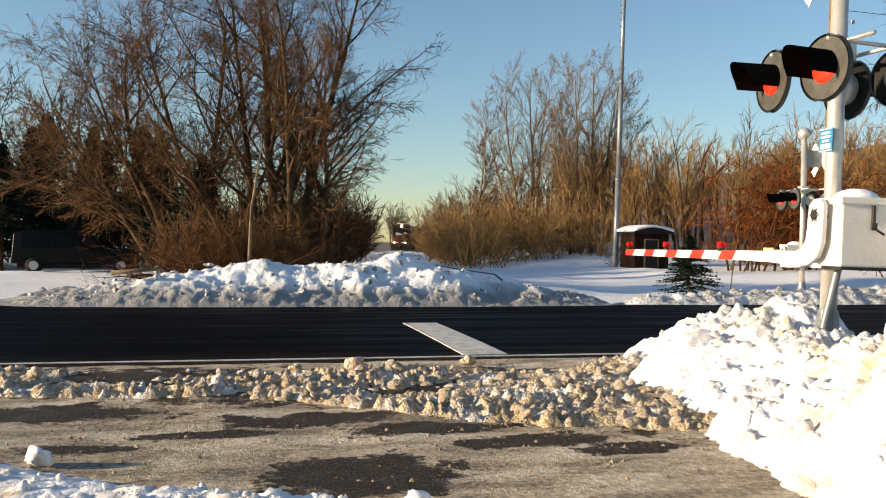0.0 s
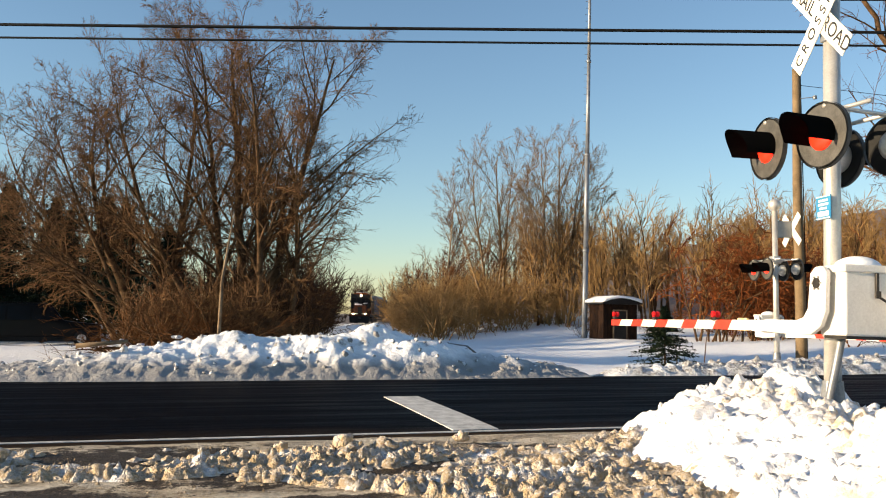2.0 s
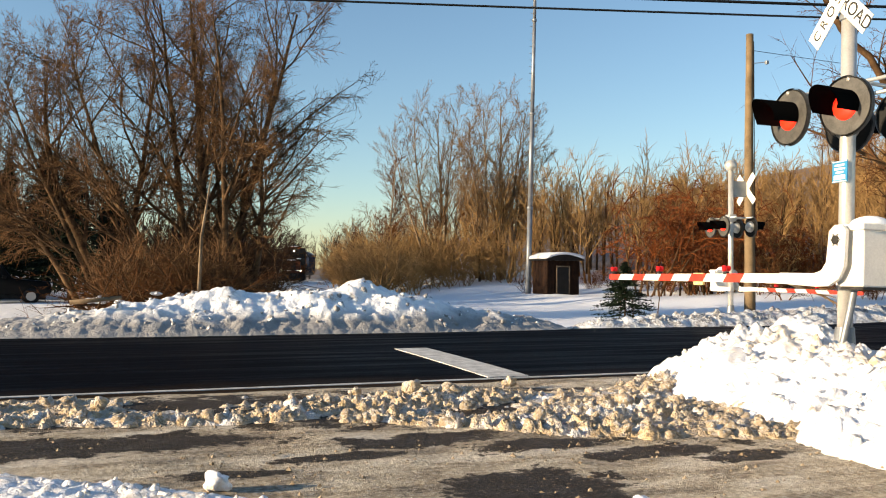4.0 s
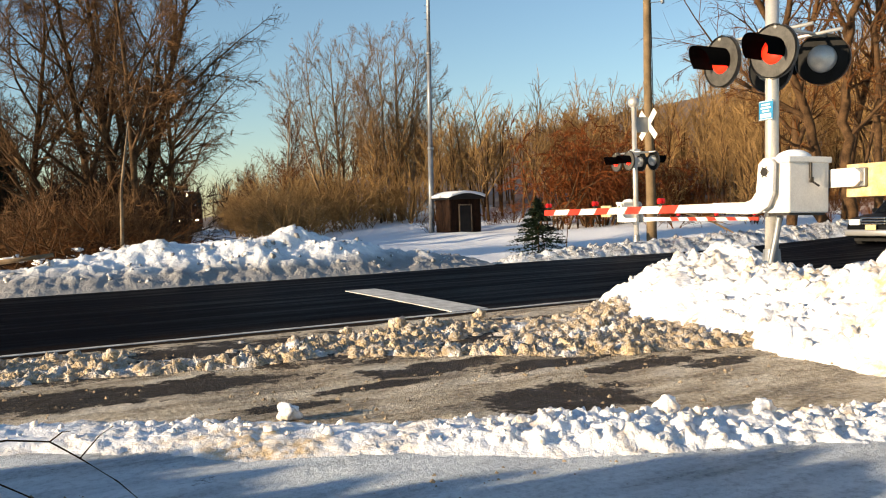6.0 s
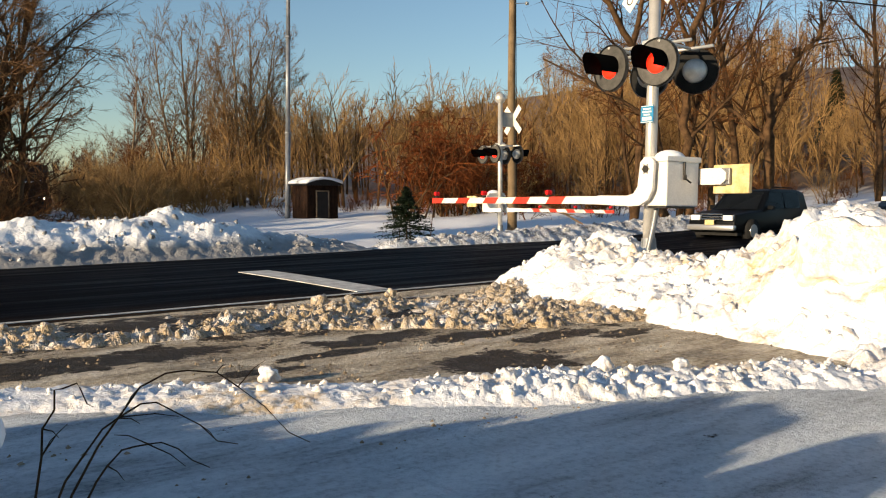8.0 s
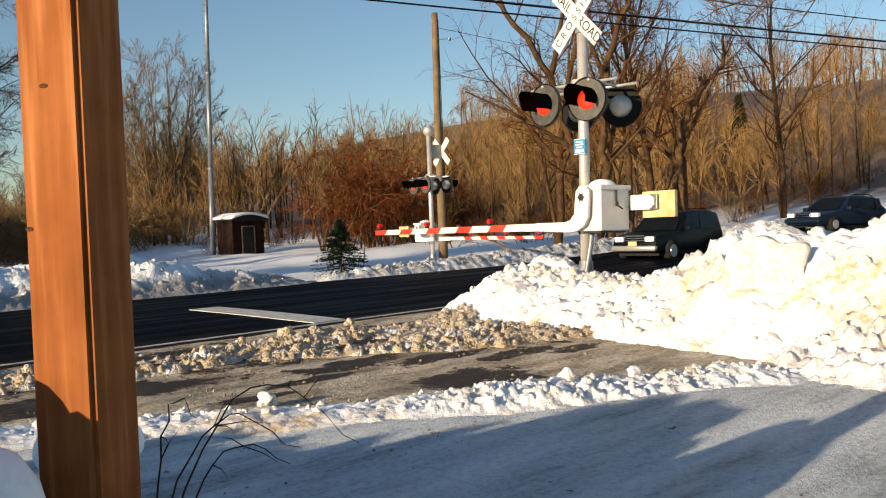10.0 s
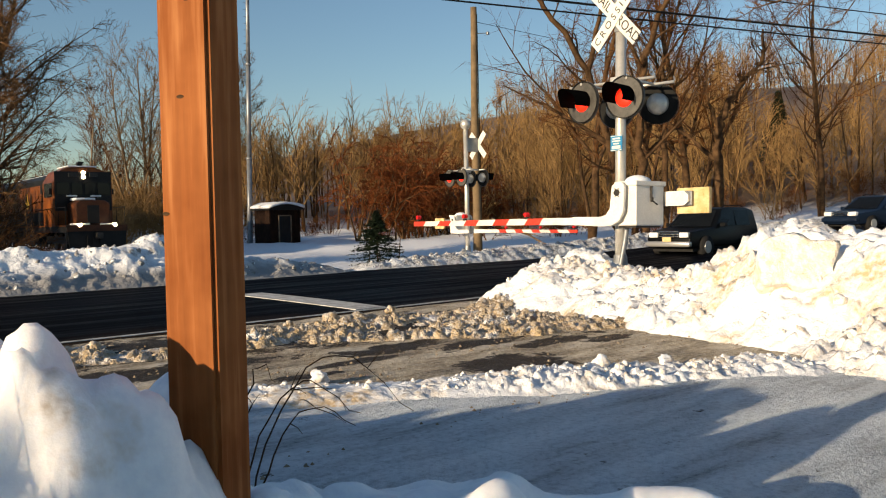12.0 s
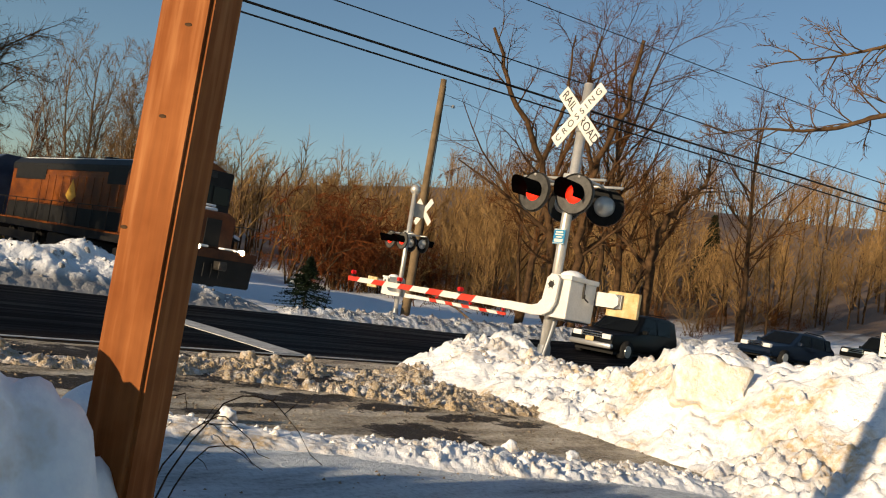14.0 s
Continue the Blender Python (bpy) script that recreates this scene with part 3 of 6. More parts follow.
def pile(x, y):
    h = 0
    for (ax, ay, bx, by, tall, wide) in ((2.15, 2.45, 1.8, 0.2, 1.30, 1.85), (2.1, 3.5, 2.15, 2.55, 0.85, 1.7), (1.6, 0.2, 2.2, -4.0, 0.95, 2.4), (2.5, 7.15, 3.3, 6.9, 0.74, 1.15), (1.9, 6.3, 2.5, 7.1, 0.56, 0.9), (3.2, 6.4, 4.4, 5.7, 0.42, 1.6), (4.4, 5.7, 6.0, 4.8, 0.2, 1.8),
                                         (2.1, 4.6, 2.6, 6.2, 0.66, 1.35), (3.0, 1.4, 5.4, 0.6, 0.7, 2.0), (6, 1.0, 14, -1.5, 0.5, 2.6)):
        d, u = ridge(x, y, ax, ay, bx, by)
        h = np.maximum(h, tall * smooth01(1.12 - d / wide) ** 0.7)
    big = 0.5 * (fbm(x * 0.9, y * 0.9, 3, 81) - 0.5) * smooth01(h * 2)
    return h + big + smear(x, y, 0.14, 0.46, 82) * smooth01(h * 4) * (0.5 + 0.5 * smooth01(h)) + smear(x + 2, y, 0.15, 0.17, 88) * smooth01(h * 6) * np.clip(2.2 * (fbm(x * 0.7, y * 0.7, 2, 87) - 0.28), 0.2, 1) - 0.14


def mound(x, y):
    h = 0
    # first five ridges: out of view, added or heightened to shade the foreground
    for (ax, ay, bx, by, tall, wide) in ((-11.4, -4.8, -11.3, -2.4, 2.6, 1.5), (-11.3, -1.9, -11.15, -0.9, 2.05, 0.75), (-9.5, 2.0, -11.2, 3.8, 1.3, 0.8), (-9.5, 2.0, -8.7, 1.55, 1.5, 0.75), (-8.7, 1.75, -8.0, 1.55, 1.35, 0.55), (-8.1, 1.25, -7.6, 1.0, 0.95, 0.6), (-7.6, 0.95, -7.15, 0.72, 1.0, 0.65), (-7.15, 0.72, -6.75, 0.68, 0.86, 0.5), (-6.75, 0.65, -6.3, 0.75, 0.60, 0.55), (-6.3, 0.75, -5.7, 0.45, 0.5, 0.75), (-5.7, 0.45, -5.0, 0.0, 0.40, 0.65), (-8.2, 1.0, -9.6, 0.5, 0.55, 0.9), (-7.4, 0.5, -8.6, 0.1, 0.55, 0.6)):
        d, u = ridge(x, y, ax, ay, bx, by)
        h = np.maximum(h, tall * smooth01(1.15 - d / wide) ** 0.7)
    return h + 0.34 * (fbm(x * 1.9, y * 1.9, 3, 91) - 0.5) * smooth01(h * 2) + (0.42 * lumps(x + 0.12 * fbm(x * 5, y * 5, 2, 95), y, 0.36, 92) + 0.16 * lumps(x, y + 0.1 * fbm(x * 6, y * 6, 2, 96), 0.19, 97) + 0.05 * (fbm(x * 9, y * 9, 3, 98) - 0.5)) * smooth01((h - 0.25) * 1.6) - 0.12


def block_meshes(material, n=6):
    res = []
    for k in range(n):
        bm = ball(B(), (0, 0, 0), 1.0, 2, (1.0, 0.85, 0.75))
        for v in bm.verts:
            d = v.co.normalized()
            v.co = v.co * (0.9 + 0.6 * noise.noise(d * 1.5 + Vector((k * 7.3, 0, 0))) + 0.45 * abs(noise.noise(d * 3.3 + Vector((0, k * 5.1, 0)))) + 0.25 * noise.noise(d * 8 + Vector((0, 0, k * 3))))
        me = bpy.data.meshes.new("snow_block")
        bm.to_mesh(me)
        bm.free()
        me.materials.append(material)
        me.shade_smooth()
        res.append(me)
    return res


def scatter(bank, height, area, count, r0, r1, seed, material, least=0.05):
    """Broken blocks lying on a bank, each a part of it."""
    rnd, meshes, made = random.Random(seed), block_meshes(material), 0
    while made < count:
        x, y = rnd.uniform(area[0], area[1]), rnd.uniform(area[2], area[3])
        z = float(height(np.array([x]), np.array([y]))[0])
        if z < least:
            continue
        ob = new("snow_block", meshes[rnd.randrange(len(meshes))])
        r = r0 + (r1 - r0) * rnd.random() ** 2.2
        ob.parent, ob.location = bank, (x, y, z - r * 0.05)
        ob.rotation_euler, ob.scale = (rnd.uniform(0, 6.3), rnd.uniform(0, 6.3), rnd.uniform(0, 6.3)), (r, r * rnd.uniform(0.7, 1.2), r)
        made += 1


bank = tagged(sheet("snow_bank", -9.5, 6.8, 16.6, 20.6, 0.06, far_bank, SNOW_BANK), "ploughed snow bank along the far road edge", "snow bank")
scatter(bank, far_bank, (-7.5, 5.8, 17.0, 19.2), 150, 0.04, 0.10, 101, SNOW_BANK, 0.1)
bank = tagged(sheet("snow_bank", 6.4, 50, 17.0, 19.5, 0.09, east_bank, SNOW_GREY), "low dirty snow bank on the road verge past the crossing", "snow bank")
scatter(bank, east_bank, (6.8, 30, 17.3, 19), 140, 0.04, 0.13, 102, SNOW_GREY, 0.08)
along_road(bank)
bank = tagged(sheet("snow_berm", -13, 2.6, 3.9, 8.2, 0.028, berm_road, SNOW_ROAD), "tan lumpy slush berm between road and driveway", "snow berm")
scatter(bank, berm_road, (-7, 2.3, 4.2, 7.9), 290, 0.03, 0.085, 103, SNOW_ROAD, 0.02)
bank = tagged(sheet("snow_berm", -9.2, -0.1, 1.2, 6.7, 0.027, berm_drive, SNOW_PILE), "low windrow of snow clods across the driveway", "snow berm")
scatter(bank, berm_drive, (-8, -0.4, 1.5, 6.4), 270, 0.014, 0.04, 104, SNOW_PILE, 0.05)
def snow_slab(parent, p, turn, size, seed, material):
    """A squared-off slab cut by the plough, with crumbling edges."""
    bm = box(B(), -size[0] / 2, size[0] / 2, -size[1] / 2, size[1] / 2, -size[2] / 2, size[2] / 2)
    bmesh.ops.subdivide_edges(bm, edges=list(bm.edges), cuts=11, use_grid_fill=True)
    for v in bm.verts:
        d = v.co.copy()
        v.co = d * (1 - 0.10 * (abs(d.x * 2 / size[0]) ** 6 + abs(d.z * 2 / size[2]) ** 6)) + Vector((0.09, 0.06, 0.10)) * noise.noise(d * 4 + Vector((seed, 0, 0))) + Vector((0.012, 0.03, 0.012)) * noise.noise(d * 17)
    ob = part("snow_slab", bm, material, parent, "tan squared-off slab of packed snow", True)
    ob.matrix_basis = pose(*p, *turn)


bank = tagged(sheet("snow_hill", -1.2, 13, -5, 8.6, 0.042, pile, SNOW_PILE), "tall heap of ploughed snow blocks round the crossing signal", "snow heap")
scatter(bank, pile, (-0.8, 5.0, -1.0, 8.0), 290, 0.03, 0.10, 105, SNOW_PILE, 0.1)
snow_slab(bank, (1.10, 2.40, 0.76), (-24, 5, -60), (0.80, 0.45, 0.62), 3, SNOW_TAN)
tagged(sheet("snow_mound", -13, -3.4, -6.4, 4.6, 0.034, mound, SNOW_SOFT), "smooth wind-rounded snow mound against the post, with unseen ridges added to cast shade", "snow mound")


def clod(p, r, seed, material=None, label="loose clod of ploughed snow on the berm"):
    rnd = random.Random(seed)
    bm = ball(B(), (0, 0, 0), r, 3, (1.15, 0.9, 0.85))
    off = rnd.uniform(0, 50)
    for v in bm.verts:
        v.co *= 1 + 0.7 * noise.noise(v.co / r * 1.3 + Vector((off, 0, 0))) + 0.4 * abs(noise.noise(v.co / r * 3 + Vector((0, off, 0)))) + 0.2 * noise.noise(v.co / r * 8)
    ob = link_mesh("snow_clod", bm, material or SNOW_PILE)
    ob.location = p
    return tagged(ob, label, "snow clod", "clods along the berms")


clod((-1.49, 7.28, 0.12), 0.085, 1, SNOW_ROAD)
clod((-3.82, 4.12, 0.07), 0.06, 2)
clod((-1.85, 2.75, 0.10), 0.065, 3)
clod((-4.5, 7.3, 0.09), 0.06, 4, SNOW_ROAD)
clod((-2.1, 7.35, 0.08), 0.05, 5, SNOW_ROAD)
clod((-0.2, 7.7, 0.08), 0.06, 6, SNOW_ROAD)
clod((-1.4, 2.4, 0.09), 0.055, 7)



def crumbs():
    """Grit and broken ice strewn over the driveway."""
    rnd = np.random.RandomState(12)
    V, F = [], []
    octa = [(1, 0, 0), (-1, 0, 0), (0, 1, 0), (0, -1, 0), (0, 0, 1)]
    tri = [(0, 2, 4), (2, 1, 4), (1, 3, 4), (3, 0, 4)]
    n = 0
    while n < 2600:
        x, y = rnd.uniform(-9, 1.2), rnd.uniform(2.2, 7.9)
        if fbm(np.array([x * 1.1]), np.array([y * 2.2]), 3, 33)[0] < 0.47:
            continue
        r, a = 0.005 + 0.017 * rnd.rand() ** 3, rnd.uniform(0, 6.28)
        c, s, b = math.cos(a), math.sin(a), len(V)
        for px, py, pz in octa:
            k = r * rnd.uniform(0.6, 1.3)
            V.append((x + (px * c - py * s) * k, y + (px * s + py * c) * k, 0.012 + pz * k * 0.9))
        F += [tuple(b + i for i in f) for f in tri]
        n += 1
    tagged(from_lists("ice_crumbs", V, F, GRIT, smooth=False), "broken ice and grit strewn over the driveway", "ice crumbs", kind="stuff")


crumbs()

# ---- trees ----


def tube(V, F, pts, radii, sides):
    base = len(V)
    for i, p in enumerate(pts):
        d = (pts[min(i + 1, len(pts) - 1)] - pts[max(i - 1, 0)]).normalized()
        s = d.orthogonal().normalized()
        t = d.cross(s)
        for k in range(sides):
            a = 2 * math.pi * k / sides
            q = p + (s * math.cos(a) + t * math.sin(a)) * radii[i]
            V.append((q.x, q.y, q.z))
    for i in range(len(pts) - 1):
        a = base + i * sides
        for k in range(sides):
            j = (k + 1) % sides
            F.append((a + k, a + j, a + sides + j, a + sides + k))


def grow(rnd, out, p, d, length, r, level, spec, spec_floor=0.006):
    """One limb and what grows from it. spec: per level (segments, wobble, rise, children, child length, spread)."""
    segs, wob, rise, kids, ratio, spread = spec[level]
    pts, radii, q, dd = [p.copy()], [r], p.copy(), d.copy()
    for i in range(segs):
        dd = (dd + Vector((rnd.gauss(0, wob), rnd.gauss(0, wob), rnd.gauss(0, wob) + rise))).normalized()
        q = q + dd * (length / segs)
        pts.append(q.copy())
        radii.append(r * (1 - 0.82 * (i + 1) / segs))
    thick = level < len(spec) - 2
    V, F = out[0] if thick else out[1]
    tube(V, F, pts, radii, 6 if level == 0 else (5 if level == 1 else 3))
    if level + 1 < len(spec):
        for k in range(kids):
            f = (k + rnd.random()) / kids
            f = (0.22 if level == 0 else 0.12) + (1.0 - (0.22 if level == 0 else 0.12)) * f
            i = min(int(f * segs), segs - 1)
            w = f * segs - i
            c = pts[i].lerp(pts[i + 1], w)
            axis = (pts[i + 1] - pts[i]).normalized()
            side = axis.orthogonal().normalized()
            side.rotate(Matrix.Rotation(rnd.uniform(0, 2 * math.pi), 3, axis))
            a = rnd.uniform(spread * 0.6, spread * 1.25)
            cd = (axis * math.cos(a) + side * math.sin(a)).normalized()
            cl = length * ratio * (1.05 - 0.55 * f) * rnd.uniform(0.7, 1.25)
            grow(rnd, out, c, cd, cl, max((radii[i] * (1 - w) + radii[i + 1] * w) * 0.62, spec_floor), level + 1, spec, spec_floor)


def tree_lists(seed, stems, spec, floor=0.011):
    """stems: (x, y, lean x, lean y, height, radius)."""
    rnd, out = random.Random(seed), (([], []), ([], []))
    for x, y, lx, ly, h, r in stems:
        grow(rnd, out, Vector((x, y, -0.25)), Vector((lx, ly, 1)).normalized(), h, r, 0, spec, floor)
    return out


def tree(name, m, lists, bark, twig, label, category="tree", group=""):
    t = thing(name, m, label, category, group)
    from_lists("trunk", *lists[0], bark, t)
    from_lists("crown", *lists[1], twig, t, "bare twigs")
    return t


TALL = [(9, 0.04, 0.02, 15, 0.40, 0.55), (6, 0.09, 0.03, 10, 0.45, 0.65), (3, 0.13, 0.03, 8, 0.55, 0.7), (1, 0.16, 0.03, 0, 0, 0)]
OAK = [(9, 0.06, 0.03, 13, 0.50, 0.72), (6, 0.12, 0.04, 9, 0.50, 0.72), (3, 0.16, 0.02, 8, 0.52, 0.75), (1, 0.2, 0.0, 5, 0.7, 0.7), (1, 0.2, -0.02, 0, 0, 0)]
WOOD = [(5, 0.05, 0.02, 11, 0.46, 0.62), (2, 0.13, 0.06, 6, 0.5, 0.65), (1, 0.16, 0.03, 4, 0.6, 0.6), (1, 0.16, 0.03, 0, 0, 0)]
FAR = [(4, 0.05, 0.02, 13, 0.46, 0.6), (2, 0.13, 0.06, 9, 0.5, 0.6), (1, 0.16, 0.03, 0, 0, 0)]
BUSH = [(4, 0.14, -0.02, 6, 0.5, 0.6), (2, 0.2, -0.03, 5, 0.55, 0.7), (1, 0.25, 0.0, 0, 0, 0)]
VINE = [(6, 0.12, -0.06, 10, 0.42, 0.9), (4, 0.2, -0.22, 7, 0.6, 0.7), (2, 0.2, -0.25, 0, 0, 0)]


def gz(x, y):
    return float(ground_z(np.array([x]), np.array([y]))[0])


TWIGGY = [(4, 0.16, 0.03, 6, 0.5, 0.7), (2, 0.2, 0.02, 4, 0.55, 0.7), (1, 0.2, 0.0, 0, 0, 0)]
DROOP = [(5, 0.12, -0.01, 8, 0.5, 0.75), (3, 0.18, -0.08, 6, 0.55, 0.7), (2, 0.2, -0.12, 0, 0, 0)]


def limb_tree(name, m, seed, limbs, spec, bark, twig, label, category, group=""):
    """A tree whose main limbs follow given bends: (points, radius below, radius at the tip, branches, their length, where they begin)."""
    rnd, out = random.Random(seed), (([], []), ([], []))
    for points, r0, r1, kids, reach, first in limbs:
        pts = [Vector(p) for p in points]
        fine = []
        for i in range(len(pts) - 1):
            for k in range(5):
                jog = r0 * 0.25
                fine.append(pts[i].lerp(pts[i + 1], k / 5) + (Vector((rnd.gauss(0, jog), rnd.gauss(0, jog), 0)) if fine else Vector()))
        fine.append(pts[-1])
        n = len(fine) - 1
        tube(*out[0], fine, [r0 + (r1 - r0) * i / n for i in range(n + 1)], 8)
        for k in range(kids):
            f = first + (1 - first) * (k + rnd.random()) / kids
            i = min(int(f * n), n - 1)
            axis = (fine[i + 1] - fine[i]).normalized()
            side = axis.orthogonal().normalized()
            side.rotate(Matrix.Rotation(rnd.uniform(0, 2 * math.pi), 3, axis))
            a = rnd.uniform(0.5, 1.1)
            grow(rnd, out, fine[i], (axis * math.cos(a) + side * math.sin(a)).normalized(), reach * rnd.uniform(0.6, 1.3) * (1.1 - 0.4 * f), max((r0 + (r1 - r0) * f) * 0.4, 0.02), 0, spec, 0.011)
    return tree(name, m, out, bark, twig, label, category, group)


def big_trees():
    st = [(0, 0, 0.02, 0, 12.5, 0.22), (0.7, 0.4, 0.10, 0.0, 12.0, 0.20), (-0.5, 0.5, -0.12, 0.05, 12.0, 0.18), (0.3, -0.5, 0.06, -0.1, 11.0, 0.16),
          (1.1, 0.0, 0.45, -0.1, 8.5, 0.15), (-1.0, 0.0, -0.40, 0.0, 10.5, 0.17), (0.2, 0.8, 0.2, 0.25, 10, 0.14)]
    tree("broad_tree", pose(-1.1, 31.2, gz(-1.1, 31.2)), tree_lists(11, st, OAK, 0.0085), BARK_WARM, TWIG_MID, "large bare many-stemmed broadleaf tree behind the snow bank")
    st = [(0, 0, -0.25, 0, 10.0, 0.20), (0.6, 0.3, 0.05, 0, 10.5, 0.17), (-0.7, 0.4, -0.50, 0.1, 9.5, 0.14), (-0.2, -0.3, -0.35, -0.1, 9.5, 0.13)]
    tree("broad_tree", pose(-4.6, 33.0, gz(-4.6, 33)), tree_lists(12, st, OAK, 0.0085), BARK_WARM, TWIG_MID, "bare spreading tree with long low limbs")


big_trees()


def pale_trees():
    st = [(0, 0, 0.03, 0, 17, 0.20), (0.6, 0.2, 0.10, 0, 16.5, 0.17), (-0.6, 0.2, -0.10, 0, 16.5, 0.17), (1.0, 0, 0.20, 0, 15, 0.14), (-1.0, 0, -0.20, 0.1, 14.5, 0.14),
          (1.4, 0.3, 0.32, 0.1, 12.5, 0.12), (-1.3, 0.2, -0.32, -0.1, 12, 0.12)]
    a = tree_lists(21, st, TALL, 0.016)
    tree("tall_tree", pose(29.2, 71, gz(29.2, 71)), a, BARK_PALE, TWIG_PALE, "tall bare pale-barked tree cluster lit by low sun", group="pale trees")
    b = tree_lists(22, st[:5], TALL, 0.016)
    tree("tall_tree", pose(26.6, 80, gz(26.6, 80)), b, BARK_PALE, TWIG_PALE, "tall bare pale-barked tree cluster lit by low sun", group="pale trees")
    c = tree_lists(23, [(0, 0, 0, 0, 13, 0.16), (0.3, 0, 0.1, 0, 10, 0.1)], TALL, 0.016)
    tree("tall_tree", pose(19.8, 77, gz(19.8, 77)), c, BARK_PALE, TWIG, "slim bare tree beside the railway", group="pale trees")


pale_trees()


def east_trees():
    a = tree_lists(31, [(0, 0, 0.05, 0.02, 17.5, 0.21), (0.3, 0.2, 0.16, 0.1, 14, 0.12)], OAK[:4])
    b = tree_lists(32, [(0, 0, -0.10, 0.10, 16.5, 0.23), (0.2, 0, -0.3, -0.1, 12, 0.13)], OAK[:4])
    for (x, y, rz, s, l) in ((33.5, 27, 260, a, 0), (28.8, 26.5, 200, b, 0), (34.5, 24.0, 75, b, 0)):
        tree("roadside_tree", pose(x, y, gz(x, y), 0, 0, rz), s, BARK, TWIG, "tall bare roadside tree with ragged branches", group="roadside trees")
    z = gz(31.4, 20.5)
    limb_tree("crooked_tree", pose(31.4, 20.5, z), 33, [
        ([(0, 0, -0.4), (-0.07, -0.06, 4.2 - z), (-0.14, -0.2, 5.64 - z), (-0.08, -0.55, 6.77 - z), (0.17, -1.3, 7.88 - z), (0.46, -2.2, 8.82 - z), (0.30, -2.35, 9.5 - z), (0.22, -2.33, 10.3 - z)], 0.27, 0.05, 9, 1.3, 0.35),
        ([(0.30, -1.7, 8.25 - z), (0.5, -2.1, 8.42 - z), (1.2, -3.6, 8.64 - z)], 0.07, 0.02, 6, 0.9, 0.1),
        ([(-0.08, -0.1, 4.0 - z), (-0.5, 1.2, 5.3 - z), (-0.9, 2.2, 6.1 - z), (-1.0, 2.6, 7.6 - z)], 0.13, 0.03, 10, 1.5, 0.2),
        ([(-0.12, -0.2, 5.6 - z), (0.1, 0.6, 7.4 - z), (-0.1, 0.5, 9.0 - z)], 0.10, 0.02, 9, 1.4, 0.1)], TWIGGY, BARK, TWIG_DARK,
        "crooked bare tree with a leaning limb over the road verge", "tree")
    z = gz(23.2, 20.6)
    limb_tree("roadside_tree", pose(23.2, 20.6, z), 35, [
        ([(0, 0, -0.4), (-0.07, -0.1, 1.72 - z), (-0.4, 0.15, 4.22 - z), (-1.3, 0.65, 7.65 - z), (-2.9, 1.7, 10.46 - z), (-3.7, 2.6, 13.2 - z)], 0.25, 0.07, 13, 3.4, 0.35),
        ([(-0.5, 0.2, 4.6 - z), (-1.9, 2.2, 6.2 - z), (-2.9, 4.2, 7.4 - z)], 0.10, 0.03, 9, 1.9, 0.15),
        ([(-1.3, 0.65, 7.65 - z), (-1.0, 0.1, 10.4 - z), (-1.4, -0.2, 13.4 - z)], 0.13, 0.03, 10, 2.4, 0.15)], DROOP, BARK, TWIG,
        "tall leaning bare tree with drooping branches", "tree", "roadside trees")
    z = gz(23.7, 19.6)
    limb_tree("roadside_tree", pose(23.7, 19.7, z), 36, [
        ([(0, 0, -0.4), (-0.1, 0, 1.73 - z), (-0.26, 0, 4.97 - z), (-0.38, -0.44, 7.64 - z), (-0.44, -1.4, 10.4 - z), (-0.5, -1.9, 13.4 - z)], 0.24, 0.08, 12, 2.8, 0.35),
        ([(-0.36, -0.3, 7.2 - z), (-0.5, 0.5, 9.6 - z), (-0.4, 0.7, 13.0 - z)], 0.12, 0.04, 10, 2.4, 0.15),
        ([(-0.2, 0, 3.6 - z), (0.6, -1.8, 5.6 - z), (0.9, -2.5, 7.6 - z)], 0.08, 0.02, 8, 1.6, 0.2)], DROOP, BARK, TWIG,
        "tall bare roadside tree with a curving trunk", "tree", "roadside trees")
    z = gz(26.2, 20.2)
    limb_tree("roadside_tree", pose(26.2, 20.2, z), 37, [
        ([(0, 0, -0.4), (0, 0, 3.0), (0.05, 0.05, 6.5), (0.0, 0.0, 10.0), (0.2, -0.2, 13.0)], 0.18, 0.04, 16, 2.0, 0.3)], DROOP, BARK, TWIG,
        "slim upright bare tree at the roadside", "tree", "roadside trees")
    limb_tree("overhanging_tree", pose(13.3, 2.0, 0.0), 38, [
        ([(0, 0, -0.3), (0, 0, 4.0), (-0.1, 0.1, 7.3), (-0.2, 0.1, 9.0), (-0.2, 0.0, 13.0)], 0.25, 0.07, 0, 1, 0),
        ([(-0.1, 0.1, 7.4), (-0.45, 1.6, 7.2), (-0.72, 2.57, 6.93), (-0.92, 3.45, 6.59), (-1.15, 4.14, 6.48), (-1.5, 4.96, 6.46), (-2.0, 6.15, 6.18)], 0.085, 0.015, 14, 1.3, 0.25),
        ([(-0.2, 0.1, 8.9), (-1.1, 1.8, 8.7), (-1.2, 2.6, 8.38), (-1.4, 3.5, 8.17), (-1.8, 4.65, 7.99)], 0.07, 0.012, 14, 1.3, 0.2)], TWIGGY, BARK_WARM, TWIG_MID,
        "bare tree with long limbs reaching over the verge", "tree")
    tree("roadside_tree", pose(47, 22, gz(47, 22), 0, 0, 10), a, BARK, TWIG, "tall bare roadside tree with ragged branches", group="roadside trees")


east_trees()


